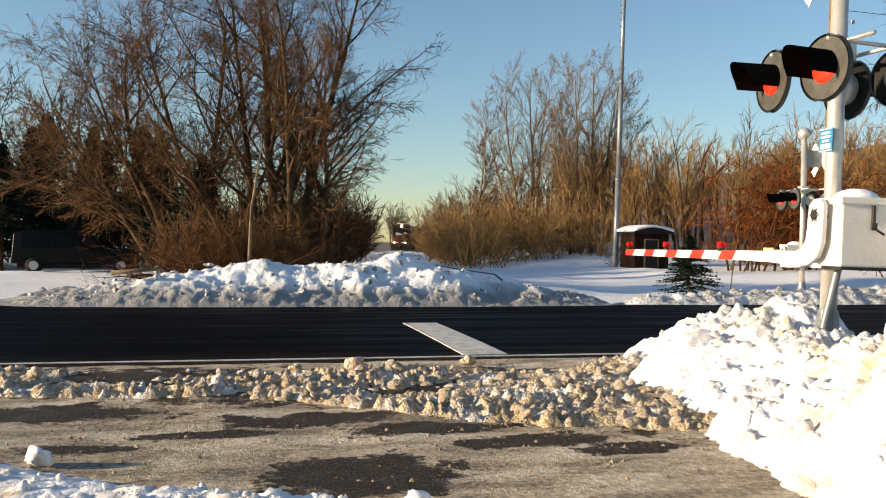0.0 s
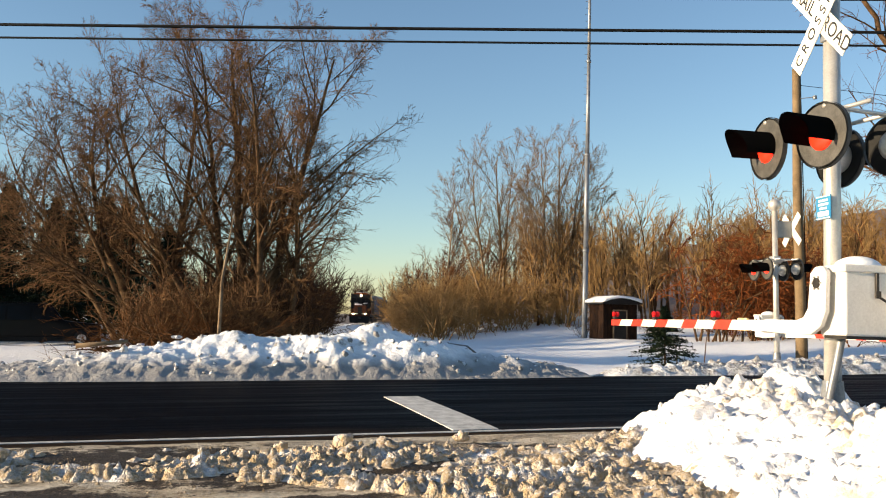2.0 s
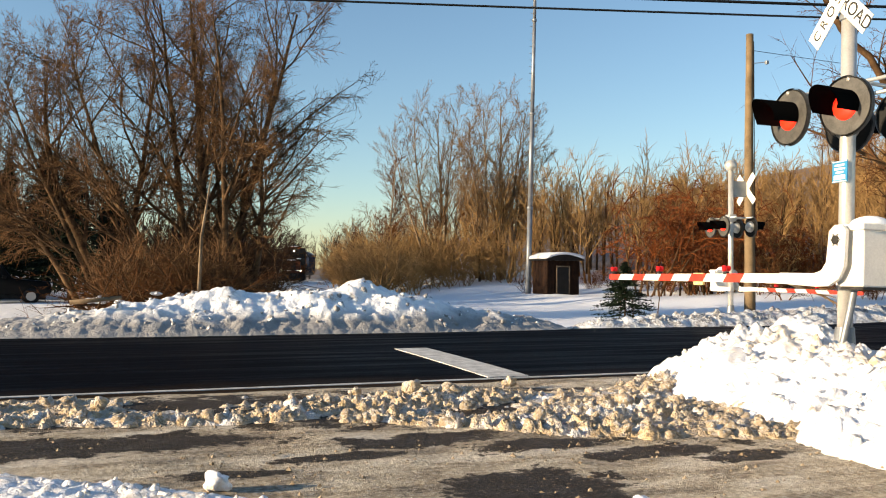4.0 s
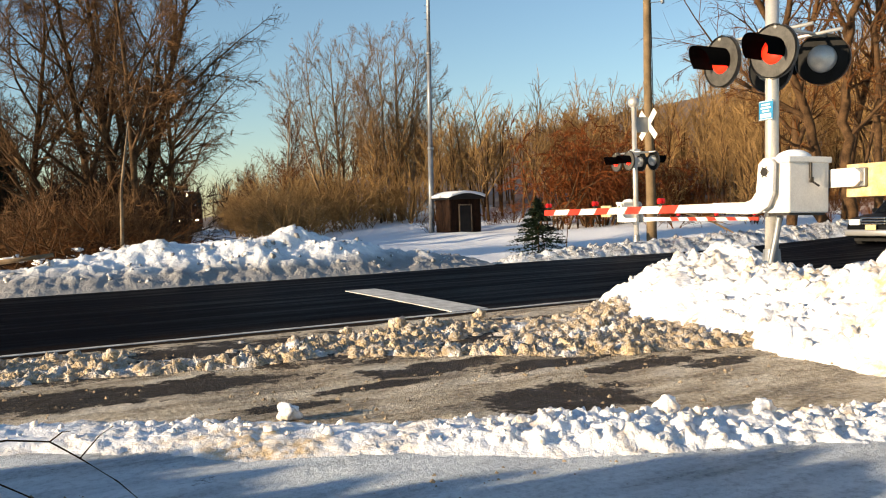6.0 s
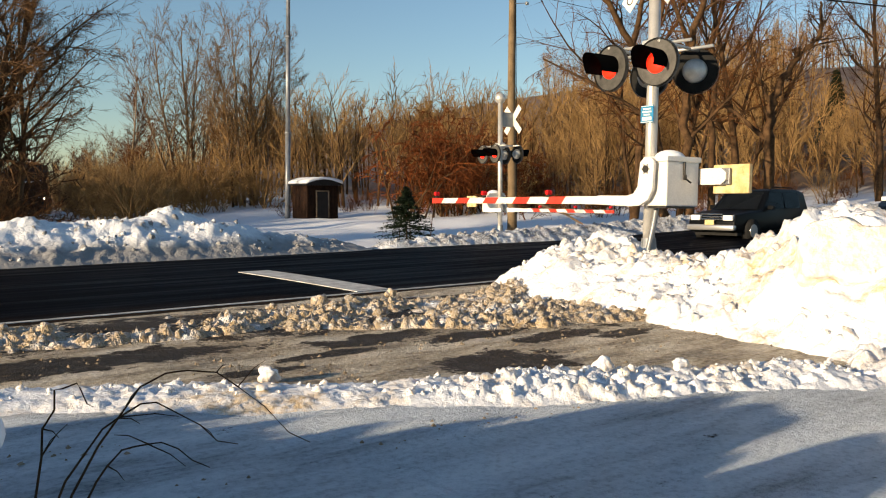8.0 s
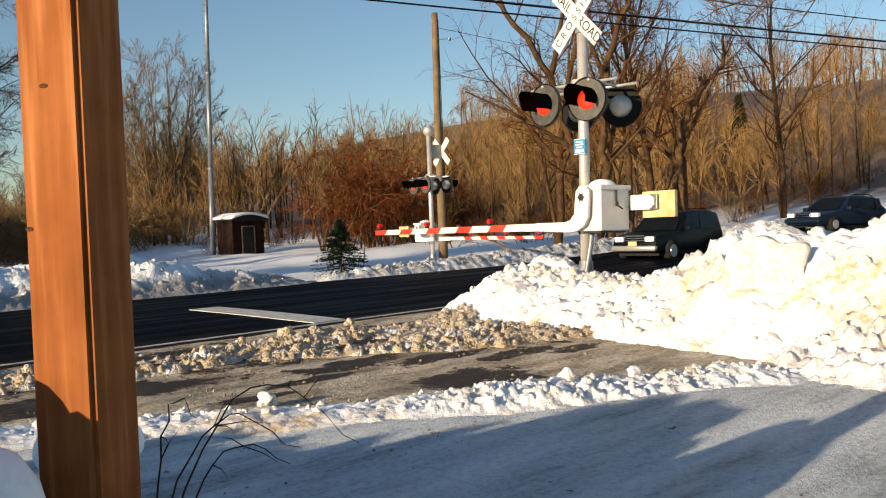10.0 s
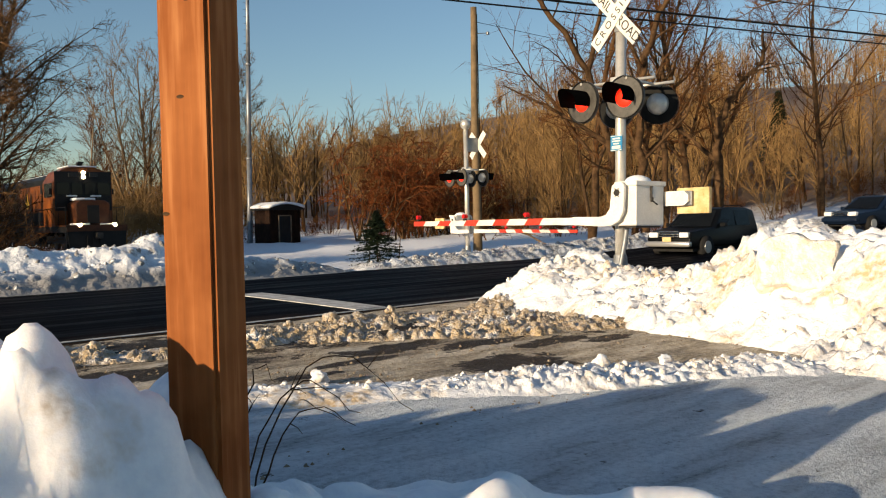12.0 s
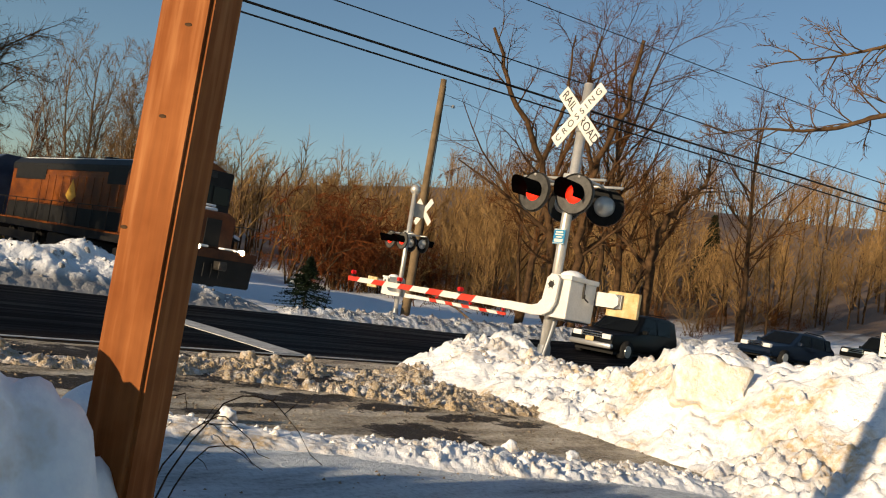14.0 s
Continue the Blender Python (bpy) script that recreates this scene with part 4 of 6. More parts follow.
def joined(name, kinds, places, mats, label, category):
    """Many copies of a few tree meshes in one object."""
    ob = thing(name, Matrix(), label, category)
    ob["kind"] = "stuff"
    for which, nm in ((0, "trunk"), (1, "crown")):
        VV, FF, off = [], [], 0
        for (x, y, z, rz, s, k) in places:
            V, F = kinds[k][which]
            if not V:
                continue
            a = np.array(V, dtype=np.float64)
            c, sn = math.cos(rz) * s, math.sin(rz) * s
            VV.append(np.stack([a[:, 0] * c - a[:, 1] * sn + x, a[:, 0] * sn + a[:, 1] * c + y, a[:, 2] * s + z], 1))
            FF.append(np.array(F) + off)
            off += len(V)
        part_ob = from_lists(nm, np.concatenate(VV).tolist(), np.concatenate(FF).tolist(), mats[which], ob)
        part_ob["kind"] = "stuff"
    return ob


def woods():
    rnd = random.Random(5)
    kinds = [tree_lists(40 + i, [(0, 0, rnd.uniform(-.06, .06), rnd.uniform(-.06, .06), rnd.uniform(9, 12), 0.13)], WOOD, 0.028) for i in range(5)]
    distant = [tree_lists(140 + i, [(0, 0, rnd.uniform(-.06, .06), rnd.uniform(-.06, .06), rnd.uniform(9, 12.5), 0.14)], FAR, 0.036) for i in range(6)]
    bushes = [tree_lists(50 + i, [(rnd.uniform(-.5, .5), rnd.uniform(-.5, .5), rnd.uniform(-.7, .7), rnd.uniform(-.7, .7), rnd.uniform(2.2, 3.6), 0.03) for _ in range(9)], BUSH, 0.017) for i in range(3)]

    def put(n, fx, fy, s0, s1, nk):
        res = []
        for _ in range(n):
            x, y = fx(), fy()
            res.append((x, y, gz(x, y) - 0.1, rnd.uniform(0, 6.28), rnd.uniform(s0, s1), rnd.randrange(nk)))
        return res
    # the tree line behind the field, from the railway round to the hill
    line = []
    for _ in range(300):
        a, d = radians(rnd.uniform(24, 62)), rnd.uniform(78, 118)
        x, y = -7 + d * math.sin(a), -1.5 + d * math.cos(a)
        if x > track_x(y) + 8:
            line.append((x, y, gz(x, y) - 0.1, rnd.uniform(0, 6.28), rnd.uniform(0.65, 1.05), rnd.randrange(6)))
    joined("woodland", distant, line, (BARK, TWIG_GOLD), "bare winter woodland edge behind the snowy field", "woods")
    hill = []
    for k in range(960):
        a, d = radians(rnd.uniform(46, 92)), rnd.uniform(66, 105) if k < 260 else 105 + 230 * rnd.random() ** 0.75
        x, y = -7 + d * math.sin(a), -1.5 + d * math.cos(a)
        if y > 21:
            hill.append((x, y, gz(x, y) - 0.1, rnd.uniform(0, 6.28), rnd.uniform(0.5, 0.78) if k < 260 else rnd.uniform(0.65, 1.1), rnd.randrange(6)))
    joined("woodland", distant, hill, (BARK, TWIG_GOLD), "bare golden-brown woods on the hillside", "woods")
    # both sides of the railway cutting, the shaded west toned dark, the sunlit east lighter
    cut = []
    for _ in range(60):
        y = rnd.uniform(38, 165)
        x = min(float(track_x(y)) - 4.5, -3.6 + (y + 0.8) * 0.1914 - 3.6) - rnd.uniform(0, 16)
        cut.append((x, y, gz(x, y), rnd.uniform(0, 6.28), rnd.uniform(0.5, 0.95), rnd.randrange(5)))
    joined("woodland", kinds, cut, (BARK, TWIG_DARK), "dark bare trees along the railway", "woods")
    cut = []
    for _ in range(45):
        y = rnd.uniform(72, 190)
        x = float(track_x(y)) + rnd.uniform(5.5, 20)
        cut.append((x, y, gz(x, y), rnd.uniform(0, 6.28), rnd.uniform(0.4, 0.75), rnd.randrange(5)))
    joined("woodland", kinds, cut, (BARK, TWIG), "sunlit bare trees along the railway", "woods")
    b1 = put(75, lambda: rnd.uniform(15, 30), lambda: rnd.uniform(66, 95), 0.8, 1.8, 3)
    b1 = [q for q in b1 if q[0] > track_x(q[1]) + 4]
    joined("thicket", bushes, b1, (TWIG_GOLD, TWIG_GOLD), "tangled brown brush beside the railway", "thicket")
    b2 = put(42, lambda: rnd.uniform(-4.6, 0.4), lambda: rnd.uniform(24.5, 33), 0.55, 0.95, 3)
    joined("thicket", bushes, b2, (TWIG_DARK, TWIG_MID), "tangled brush under the big trees", "thicket")
    b3 = put(75, lambda: rnd.uniform(24, 44), lambda: rnd.uniform(38, 58), 0.35, 0.7, 3)
    b3 = [q for q in b3 if q[0] > 33 or q[1] > 54]
    joined("thicket", bushes, b3, (TWIG, TWIG), "low bare brush at the field edge", "thicket")
    b4 = put(60, lambda: rnd.uniform(28, 70), lambda: rnd.uniform(23, 45), 0.35, 0.85, 3)
    joined("thicket", bushes, b4, (TWIG, TWIG), "bare shrubs along the road verge", "thicket")
    b5 = []
    for _ in range(75):
        y = rnd.uniform(46, 120)
        x = min(float(track_x(y)) - 3.6, -3.6 + (y + 0.8) * 0.1914 - 2.9) - rnd.uniform(0, 7)
        b5.append((x, y, gz(x, y), rnd.uniform(0, 6.28), rnd.uniform(0.9, 1.9), rnd.randrange(3)))
    for _ in range(34):
        y = rnd.uniform(31, 47)
        x = -3.6 + (y + 0.8) * 0.1914 - 2.0 - rnd.uniform(0, 3.2)
        b5.append((x, y, gz(x, y), rnd.uniform(0, 6.28), rnd.uniform(0.6, 1.25), rnd.randrange(3)))
    # shade along the west side is put into these dark twigs
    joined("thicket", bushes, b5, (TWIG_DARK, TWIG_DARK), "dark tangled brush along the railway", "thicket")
    b6 = []
    for _ in range(45):
        y = rnd.uniform(62, 170)
        x = float(track_x(y)) + rnd.uniform(4.2, 9)
        b6.append((x, y, gz(x, y), rnd.uniform(0, 6.28), rnd.uniform(0.8, 1.8), rnd.randrange(3)))
    # gold twigs put the low sunlight into the brush's colour
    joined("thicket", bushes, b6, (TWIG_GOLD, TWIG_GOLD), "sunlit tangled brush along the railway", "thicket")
    b7 = []
    for _ in range(75):
        a, d = radians(rnd.uniform(40, 90)), rnd.uniform(60, 130)
        x, y = -7 + d * math.sin(a), -1.5 + d * math.cos(a)
        if y > 22:
            b7.append((x, y, gz(x, y), rnd.uniform(0, 6.28), rnd.uniform(0.7, 1.5), rnd.randrange(3)))
    joined("thicket", bushes, b7, (TWIG_GOLD, TWIG_GOLD), "bare undergrowth below the hillside woods", "thicket")
    end = []
    for _ in range(70):
        x, y = rnd.uniform(28, 85), rnd.uniform(205, 270)
        end.append((x, y, gz(x, y), rnd.uniform(0, 6.28), rnd.uniform(0.7, 1.1), rnd.randrange(6)))
    joined("woodland", distant, end, (BARK, TWIG_DARK), "dark distant woods where the railway bends away", "woods")
    # dark woods to the north-west, their shade put into the twig colour
    west = []
    for _ in range(45):
        x, y = rnd.uniform(-36, -4), rnd.uniform(50, 72)
        west.append((x, y, gz(x, y), rnd.uniform(0, 6.28), rnd.uniform(0.6, 1.0), rnd.randrange(5)))
    joined("woodland", kinds, west, (BARK, TWIG_DARK), "dark bare woods behind the parked pickup", "woods")
    vines = tree_lists(60, [(rnd.uniform(-2.5, 2.5), rnd.uniform(-1.5, 1.5), rnd.uniform(-.3, .3), rnd.uniform(-.3, .3), rnd.uniform(5, 7.5), 0.07) for _ in range(30)], VINE, 0.028)
    for (x, y, rz, s) in ((31.7, 47, 0, 1.15), (36.5, 48, 120, 1.0), (41.5, 47, 60, 0.7)):
        o = tree("vine_thicket", pose(x, y, gz(x, y), 0, 0, rz) , vines, BARK, TWIG_RED, "hump of trees smothered in red-brown vines", "thicket", "vine-covered humps")
        o.scale = (s, s, s)


woods()


def conifer(m, h, r, seed, label):
    rnd = random.Random(seed)
    t = thing("evergreen", m, label, "evergreen tree")
    bm = rod(B(), (0, 0, -0.2), (0, 0, h * 0.98), 0.02 * h, 0.006, 6)
    part("trunk", bm, BARK, t)
    V, F = [], []
    for k in range(int(170 + 45 * h)):
        f = rnd.random() ** 0.8
        z, a = 0.08 * h + f * h * 0.92, rnd.uniform(0, 6.28)
        ln = r * (1 - f) * rnd.uniform(0.7, 1.15) + 0.06 * h * 0.3
        tip = Vector((math.cos(a) * ln, math.sin(a) * ln, z - ln * 0.12 + rnd.uniform(-.05, .08) * h * 0.3))
        tube(V, F, [Vector((0, 0, z)), tip], [0.008, 0.004], 3)
        for j in range(26):
            w = rnd.uniform(0.12, 1.0)
            p = Vector((0, 0, z)).lerp(tip, w)
            d = Vector((rnd.gauss(0, 1), rnd.gauss(0, 1), rnd.gauss(0, 0.7))).normalized() * rnd.uniform(0.07, 0.13) * (0.7 + h * 0.16)
            s = d.orthogonal().normalized() * 0.022 * (0.7 + h * 0.2)
            b = len(V)
            for q in (p - s, p + s, p + d):
                V.append((q.x, q.y, q.z))
            F.append((b, b + 1, b + 2))
    from_lists("crown", V, F, NEEDLE, t, "dark green needles", smooth=False)
    return t


conifer(pose(11.4, 22.9, -0.25), 1.95, 1.3, 71, "small dark spruce standing in the snow")
for (x, y, h, r, sd) in ((-13, 50, 8.5, 2.6, 72), (-10.2, 53, 7.5, 2.4, 73), (-6.5, 45, 7, 2.4, 74), (-17, 52, 8, 2.6, 75), (-21, 54, 8, 2.6, 76), (-15, 56, 8.5, 3, 78), (-8.5, 57, 9, 3, 79), (-12, 60, 9, 3, 80), (-19, 58, 9, 3, 81), (-24, 50, 8, 3, 82), (-4.5, 50, 6.5, 2.6, 83), (-10.5, 47, 6, 2.8, 84), (-14.5, 47, 6.5, 2.8, 85), (-8, 49.5, 6, 2.8, 86), (-18.5, 48, 6.5, 2.8, 87)):
    conifer(pose(x, y, gz(x, y)), h, r, sd, "dark evergreen at the woods' edge")
conifer(pose(74, 38, gz(74, 38)), 9, 2.6, 77, "dark evergreen among bare hillside trees")

# ---- crossing signals ----


def text_mesh(name, word, size, m, material, parent):
    c = bpy.data.curves.new(name, "FONT")
    c.body, c.size, c.align_x, c.align_y, c.extrude = word, size, "CENTER", "CENTER", 0.002
    tmp = bpy.data.objects.new(name, c)
    scene.collection.objects.link(tmp)
    me = bpy.data.meshes.new_from_object(tmp.evaluated_get(bpy.context.evaluated_depsgraph_get()))
    bpy.data.objects.remove(tmp)
    me.materials.clear()
    me.materials.append(material)
    ob = new(name, me)
    ob.parent, ob.matrix_basis = parent, m
    return ob


def flasher(parent, x, y, z, face, aim, yaw=0.0):
    """A flashing lamp: round background plate, hood, lens and housing. face -1 looks along -x."""
    rot = aim @ Matrix.Translation((x, y, z)) @ Matrix.Rotation(radians(yaw), 4, "Z") @ Matrix.Rotation(radians(90 if face > 0 else -90), 4, "Y")
    bm = B()
    bmesh.ops.create_cone(bm, cap_ends=True, segments=40, radius1=0.315, radius2=0.315, depth=0.02)
    bmesh.ops.transform(bm, matrix=rot, verts=bm.verts)
    plate = part("background", bm, BLACK, parent, "round black background plate")
    bm = B()
    bmesh.ops.create_cone(bm, cap_ends=True, segments=40, radius1=0.30, radius2=0.30, depth=0.006)
    bmesh.ops.transform(bm, matrix=rot @ Matrix.Translation((0, 0, 0.014)), verts=bm.verts)
    part("face", bm, PLATE_FACE, plate, "grey-black front of the plate with its sunlit sheen painted in")
    bm = B()
    bmesh.ops.create_cone(bm, cap_ends=False, segments=40, radius1=0.325, radius2=0.325, depth=0.045)
    bmesh.ops.create_cone(bm, cap_ends=False, segments=40, radius1=0.31, radius2=0.31, depth=0.045)
    bmesh.ops.transform(bm, matrix=rot, verts=bm.verts)
    part("rim", bm, PLATE_FACE, plate)
    bm = B()
    prof = [(0.17, 0.0), (0.165, 0.07), (0.12, 0.13), (0.0, 0.16)]
    n = 28
    rings = []
    for r, d in prof:
        rings.append([bm.verts.new((r * math.cos(6.2832 * k / n), r * math.sin(6.2832 * k / n), -d)) for k in range(n)] if r else [bm.verts.new((0, 0, -d))])
    for a, b in zip(rings, rings[1:]):
        for k in range(n):
            j = (k + 1) % n
            bm.faces.new((a[k], a[j], b[j], b[k]) if len(b) > 1 else (a[k], a[j], b[0]))
    bmesh.ops.transform(bm, matrix=rot, verts=bm.verts)
    part("housing", bm, ALU, plate, "cast aluminium lamp housing", True)
    bm = B()
    bmesh.ops.create_uvsphere(bm, u_segments=24, v_segments=12, radius=0.15, matrix=Matrix.Diagonal((1, 1, 0.3, 1)))
    bmesh.ops.transform(bm, matrix=rot @ Matrix.Translation((0, 0, 0.02)), verts=bm.verts)
    part("lens", bm, RED_LENS, plate, "lit red lens", True)
    # hood: a half tube over the lens, open below
    bm = B()
    n, length = 22, 0.46
    for r in (0.172, 0.165):
        rows = []
        for s in range(2):
            zz = length * s
            rows.append([bm.verts.new((-r * math.cos(radians(-118 + 236 * k / n)) * 1.0, r * math.sin(radians(-118 + 236 * k / n)), zz)) for k in range(n + 1)])
        lo = [v for v in rows[1]]
        for k, v in enumerate(lo):   # the mouth is cut back towards the bottom
            v.co.z = length * (0.70 + 0.30 * smooth_cos(abs(k / n - 0.5) * 2))
        for k in range(n):
            bm.faces.new((rows[0][k], rows[0][k + 1], rows[1][k + 1], rows[1][k]))
    flip = Matrix.Diagonal((-1 if face < 0 else 1, 1, 1, 1))
    bmesh.ops.transform(bm, matrix=rot @ flip, verts=bm.verts)
    part("hood", bm, HOOD_BLACK, plate, "black visor hood", True)


def smooth_cos(u):
    return 0.5 + 0.5 * math.cos(math.pi * min(1.0, u))


def crossing_signal(m, near, label):
    """Signal mast with crossbuck, two pairs of flashers and a lowered gate. It faces -x; its arm reaches along +y."""
    t = thing("crossing_signal", m, label, "crossing signal", "signals at the level crossing")
    top = 4.98 if near else 5.05
    bm = rod(B(), (0, 0, 0.0), (0, 0, top), 0.082, 0.082, 20)
    part("mast", bm, ALU, t, "round aluminium mast", True)
    bm = box(B(), -0.2, 0.2, -0.2, 0.2, -0.05, 0.42, 0.02)
    rod(bm, (0, 0, 0.4), (0, 0, 0.75), 0.13, 0.1, 16)
    part("base", bm, STEEL_GREY, t)
    if near:
        part("cap", ball(B(), (0, 0, top), 0.084, 2, (1, 1, 0.4)), ALU, t, "", True)
    else:
        part("cap", ball(B(), (0, 0, top + 0.12), 0.19, 3), ALU, t, "round ball finial", True)
    # crossbuck on the approach side
    zc = 4.44
    fwd = 0.0 if near else -0.42     # the far one is shifted forward to fit the camera's view
    cb = part("crossbuck", box(B(), -0.10 + fwd, 0.0, -0.05, 0.05, zc - 0.25, zc + 0.25, 0.01), STEEL_GREY, t, "crossbuck bracket")
    for ang, words, dx in ((45, (("RAIL", -0.36), ("ROAD", 0.36)), 0.0), (-45, (("CROSSING", 0.0),), -0.012)):
        # outline seen from -x: the reader's right is -y
        bm = box(B(), -0.004, 0.004, -0.61, 0.61, -0.115, 0.115, 0)
        mm = Matrix.Translation((-0.12 + fwd + dx, 0, zc)) @ Matrix.Rotation(radians(ang), 4, "X")
        bmesh.ops.transform(bm, matrix=mm, verts=bm.verts)
        blade = part("blade", bm, WHITE_TAPE, cb, "white crossbuck blade with black capitals")
        for w, s in words:
            # text plane: x axis to the reader's right (-y), y axis up
            tm = mm @ Matrix.Translation((-0.006, -s, 0)) @ Matrix(((0, 0, -1, 0), (-1, 0, 0, 0), (0, 1, 0, 0), (0, 0, 0, 1)))
            text_mesh("lettering", w if len(w) < 5 else " ".join(w), 0.205 if len(w) < 5 else 0.165, tm, LETTER, cb)
    # flashers
    zl = 3.10 if near else 3.22
    aim = Matrix.Rotation(radians(11.3 if near else 0), 4, "Z")
    bm = rod(B(), (-0.28, -0.75, zl + 0.28), (-0.28, 0.75, zl + 0.28), 0.022, sides=10)
    rod(bm, (0.28, -0.75, zl + 0.28), (0.28, 0.75, zl + 0.28), 0.022, sides=10)
    for y in (-0.40, 0.40):
        rod(bm, (-0.5, y, zl + 0.28), (0.5, y, zl + 0.28), 0.022, sides=10)
    box(bm, -0.13, 0.13, -0.12, 0.12, zl + 0.18, zl + 0.40, 0.02)
    bmesh.ops.transform(bm, matrix=aim, verts=bm.verts)
    part("crossarm", bm, ALU, t, "pipe crossarm with junction box", True)
    for face in (-1, 1):
        for y in (-0.37, 0.37):
            flasher(t, 0.48 * face, y, zl, face, aim, {(-1, 0.37): -11, (1, -0.37): 22}.get((face, y), 0) if near else 0)
    # gate machine
    bm = box(B(), -0.20, 0.42, -0.50, -0.10, 1.20, 1.84, 0.018)
    mach = part("gate_machine", bm, STEEL_WHITE, t, "white painted steel gate machine box")
    part("lid", box(B(), -0.225, 0.445, -0.525, -0.075, 1.80, 1.875, 0.015), STEEL_WHITE, mach)
    bm = box(B(), 0.10, 0.13, -0.53, -0.50, 1.62, 1.80, 0.004)
    box(bm, 0.085, 0.145, -0.54, -0.52, 1.56, 1.63, 0.006)
    rod(bm, (0.115, -0.55, 1.57), (0.20, -0.56, 1.52), 0.012)
    part("latch", bm, STEEL_DARK, mach, "dark hasp and padlock")
    bm = box(B(), -0.17, 0.38, -0.47, -0.13, 1.17, 1.205)
    part("bottom_plate", bm, STEEL_DARK, mach)
    bm = B()
    bmesh.ops.create_uvsphere(bm, u_segments=24, v_segments=10, radius=0.2, matrix=Matrix.Translation((0.08, -0.28, 1.865)) @ Matrix.Diagonal((1.15, 0.9, 0.55, 1)))
    part("snow_cap", bm, SNOW, t, "cap of snow on the machine", True)
    # crank plates and arm
    out = [(-0.16, 1.80), (-0.10, 1.86), (0.02, 1.86), (0.10, 1.80), (0.12, 1.62), (0.14, 1.46), (0.22, 1.37), (0.34, 1.34), (0.95, 1.345), (0.95, 1.215), (0.30, 1.19), (0.10, 1.20), (-0.06, 1.28), (-0.14, 1.42)]
    for x0, x1 in ((-0.31, -0.255), (0.47, 0.51)):
        bm = prism(B(), out, x0, x1)
        bmesh.ops.transform(bm, matrix=Matrix(((0, 1, 0, 0), (1, 0, 0, 0), (0, 0, 1, 0), (0, 0, 0, 1))), verts=bm.verts)
        bmesh.ops.translate(bm, verts=bm.verts, vec=(0, -0.2, 0))
        bmesh.ops.recalc_face_normals(bm, faces=bm.faces)
        bmesh.ops.bevel(bm, geom=list(bm.edges), offset=0.008, segments=1, affect="EDGES")
        crank = part("crank", bm, STEEL_WHITE, t, "white painted gate crank plate")
        if x0 < 0:
            for k in range(6):
                a = k * math.pi / 3
                bm = B()
                rod(bm, (x0 - 0.018, -0.22 + 0.065 * math.cos(a), 1.70 + 0.065 * math.sin(a)), (x0, -0.22 + 0.065 * math.cos(a), 1.70 + 0.065 * math.sin(a)), 0.010, sides=6)
                part("bolt", bm, STEEL_GREY, crank)
    rodm = rod(B(), (-0.33, -0.22, 1.70), (0.52, -0.22, 1.70), 0.05, sides=16)
    part("shaft", rodm, STEEL_DARK, t)
    arm = part("gate_arm", box(B(), -0.305, -0.262, 0.45, 1.02, 1.215, 1.335, 0.004), STEEL_WHITE, t, "lowered gate arm striped red and white")
    n, y0, y1 = 10, 1.02, 5.45
    for k in range(n):
        edge = [(y1 - y0) / n * (q + (0.12 if q % 2 else 0.0)) for q in range(n)] + [y1 - y0]
        a, b = y0 + edge[k], y0 + edge[k + 1]
        h = 0.115 - 0.022 * k / n
        sl = 0.05
        bm = B()
        pts = [(a + (sl if k else 0), 1.22), (b + (sl if k < n - 1 else 0), 1.22), (b - (sl if k < n - 1 else 0), 1.22 + h), (a - (sl if k else 0), 1.22 + h)]
        vs = [[bm.verts.new((x, y, z)) for y, z in pts] for x in (-0.30, -0.268)]
        bm.faces.new(vs[0]), bm.faces.new(vs[1][::-1])
        for i in range(4):
            bm.faces.new((vs[0][i], vs[1][i], vs[1][(i + 1) % 4], vs[0][(i + 1) % 4]))
        bmesh.ops.recalc_face_normals(bm, faces=bm.faces)
        part("stripe", bm, RED_TAPE if k % 2 else WHITE_TAPE, arm)
    for y in (1.9, 3.7, 5.3):
        bm = box(B(), -0.315, -0.255, y - 0.03, y + 0.03, 1.32, 1.36, 0.006)
        lamp = part("arm_lamp", bm, STEEL_DARK, arm)
        bm = B()
        for s in (-1, 1):
            rod(bm, (-0.285 + s * 0.045, y, 1.40), (-0.285 + s * 0.015, y, 1.40), 0.038, 0.040, 14)
        part("lens", bm, RED_SMALL, lamp, "small red gate lamp")
    # counterweight arms to the back with their plates
    cw = part("counterweight_arm", box(B(), 0.44, 0.49, -1.0, -0.18, 1.50, 1.72, 0.01), STEEL_GREY, t, "grey counterweight arm")
    part("weight", box(B(), 0.50, 0.57, -1.27, -0.68, 1.38, 1.77, 0.012), OLD_YELLOW, cw, "yellow weathered counterweight plate")
    bm = prism(B(), [(-0.98, 1.56), (-0.90, 1.50), (-0.56, 1.50), (-0.56, 1.72), (-0.90, 1.72), (-0.98, 1.66)], 0.39, 0.435)
    bmesh.ops.transform(bm, matrix=Matrix(((0, 1, 0, 0), (1, 0, 0, 0), (0, 0, 1, 0), (0, 0, 0, 1))), verts=bm.verts)
    bmesh.ops.recalc_face_normals(bm, faces=bm.faces)
    part("link_plate", bm, STEEL_WHITE, cw, "white painted link plate")
    part("cable", curve_tube([(0.02, -0.12, 1.20), (-0.04, -0.13, 0.95), (-0.10, -0.10, 0.6), (-0.09, -0.08, 0.2)], 0.04), STEEL_GREY, t, "conduit down to the base", True)
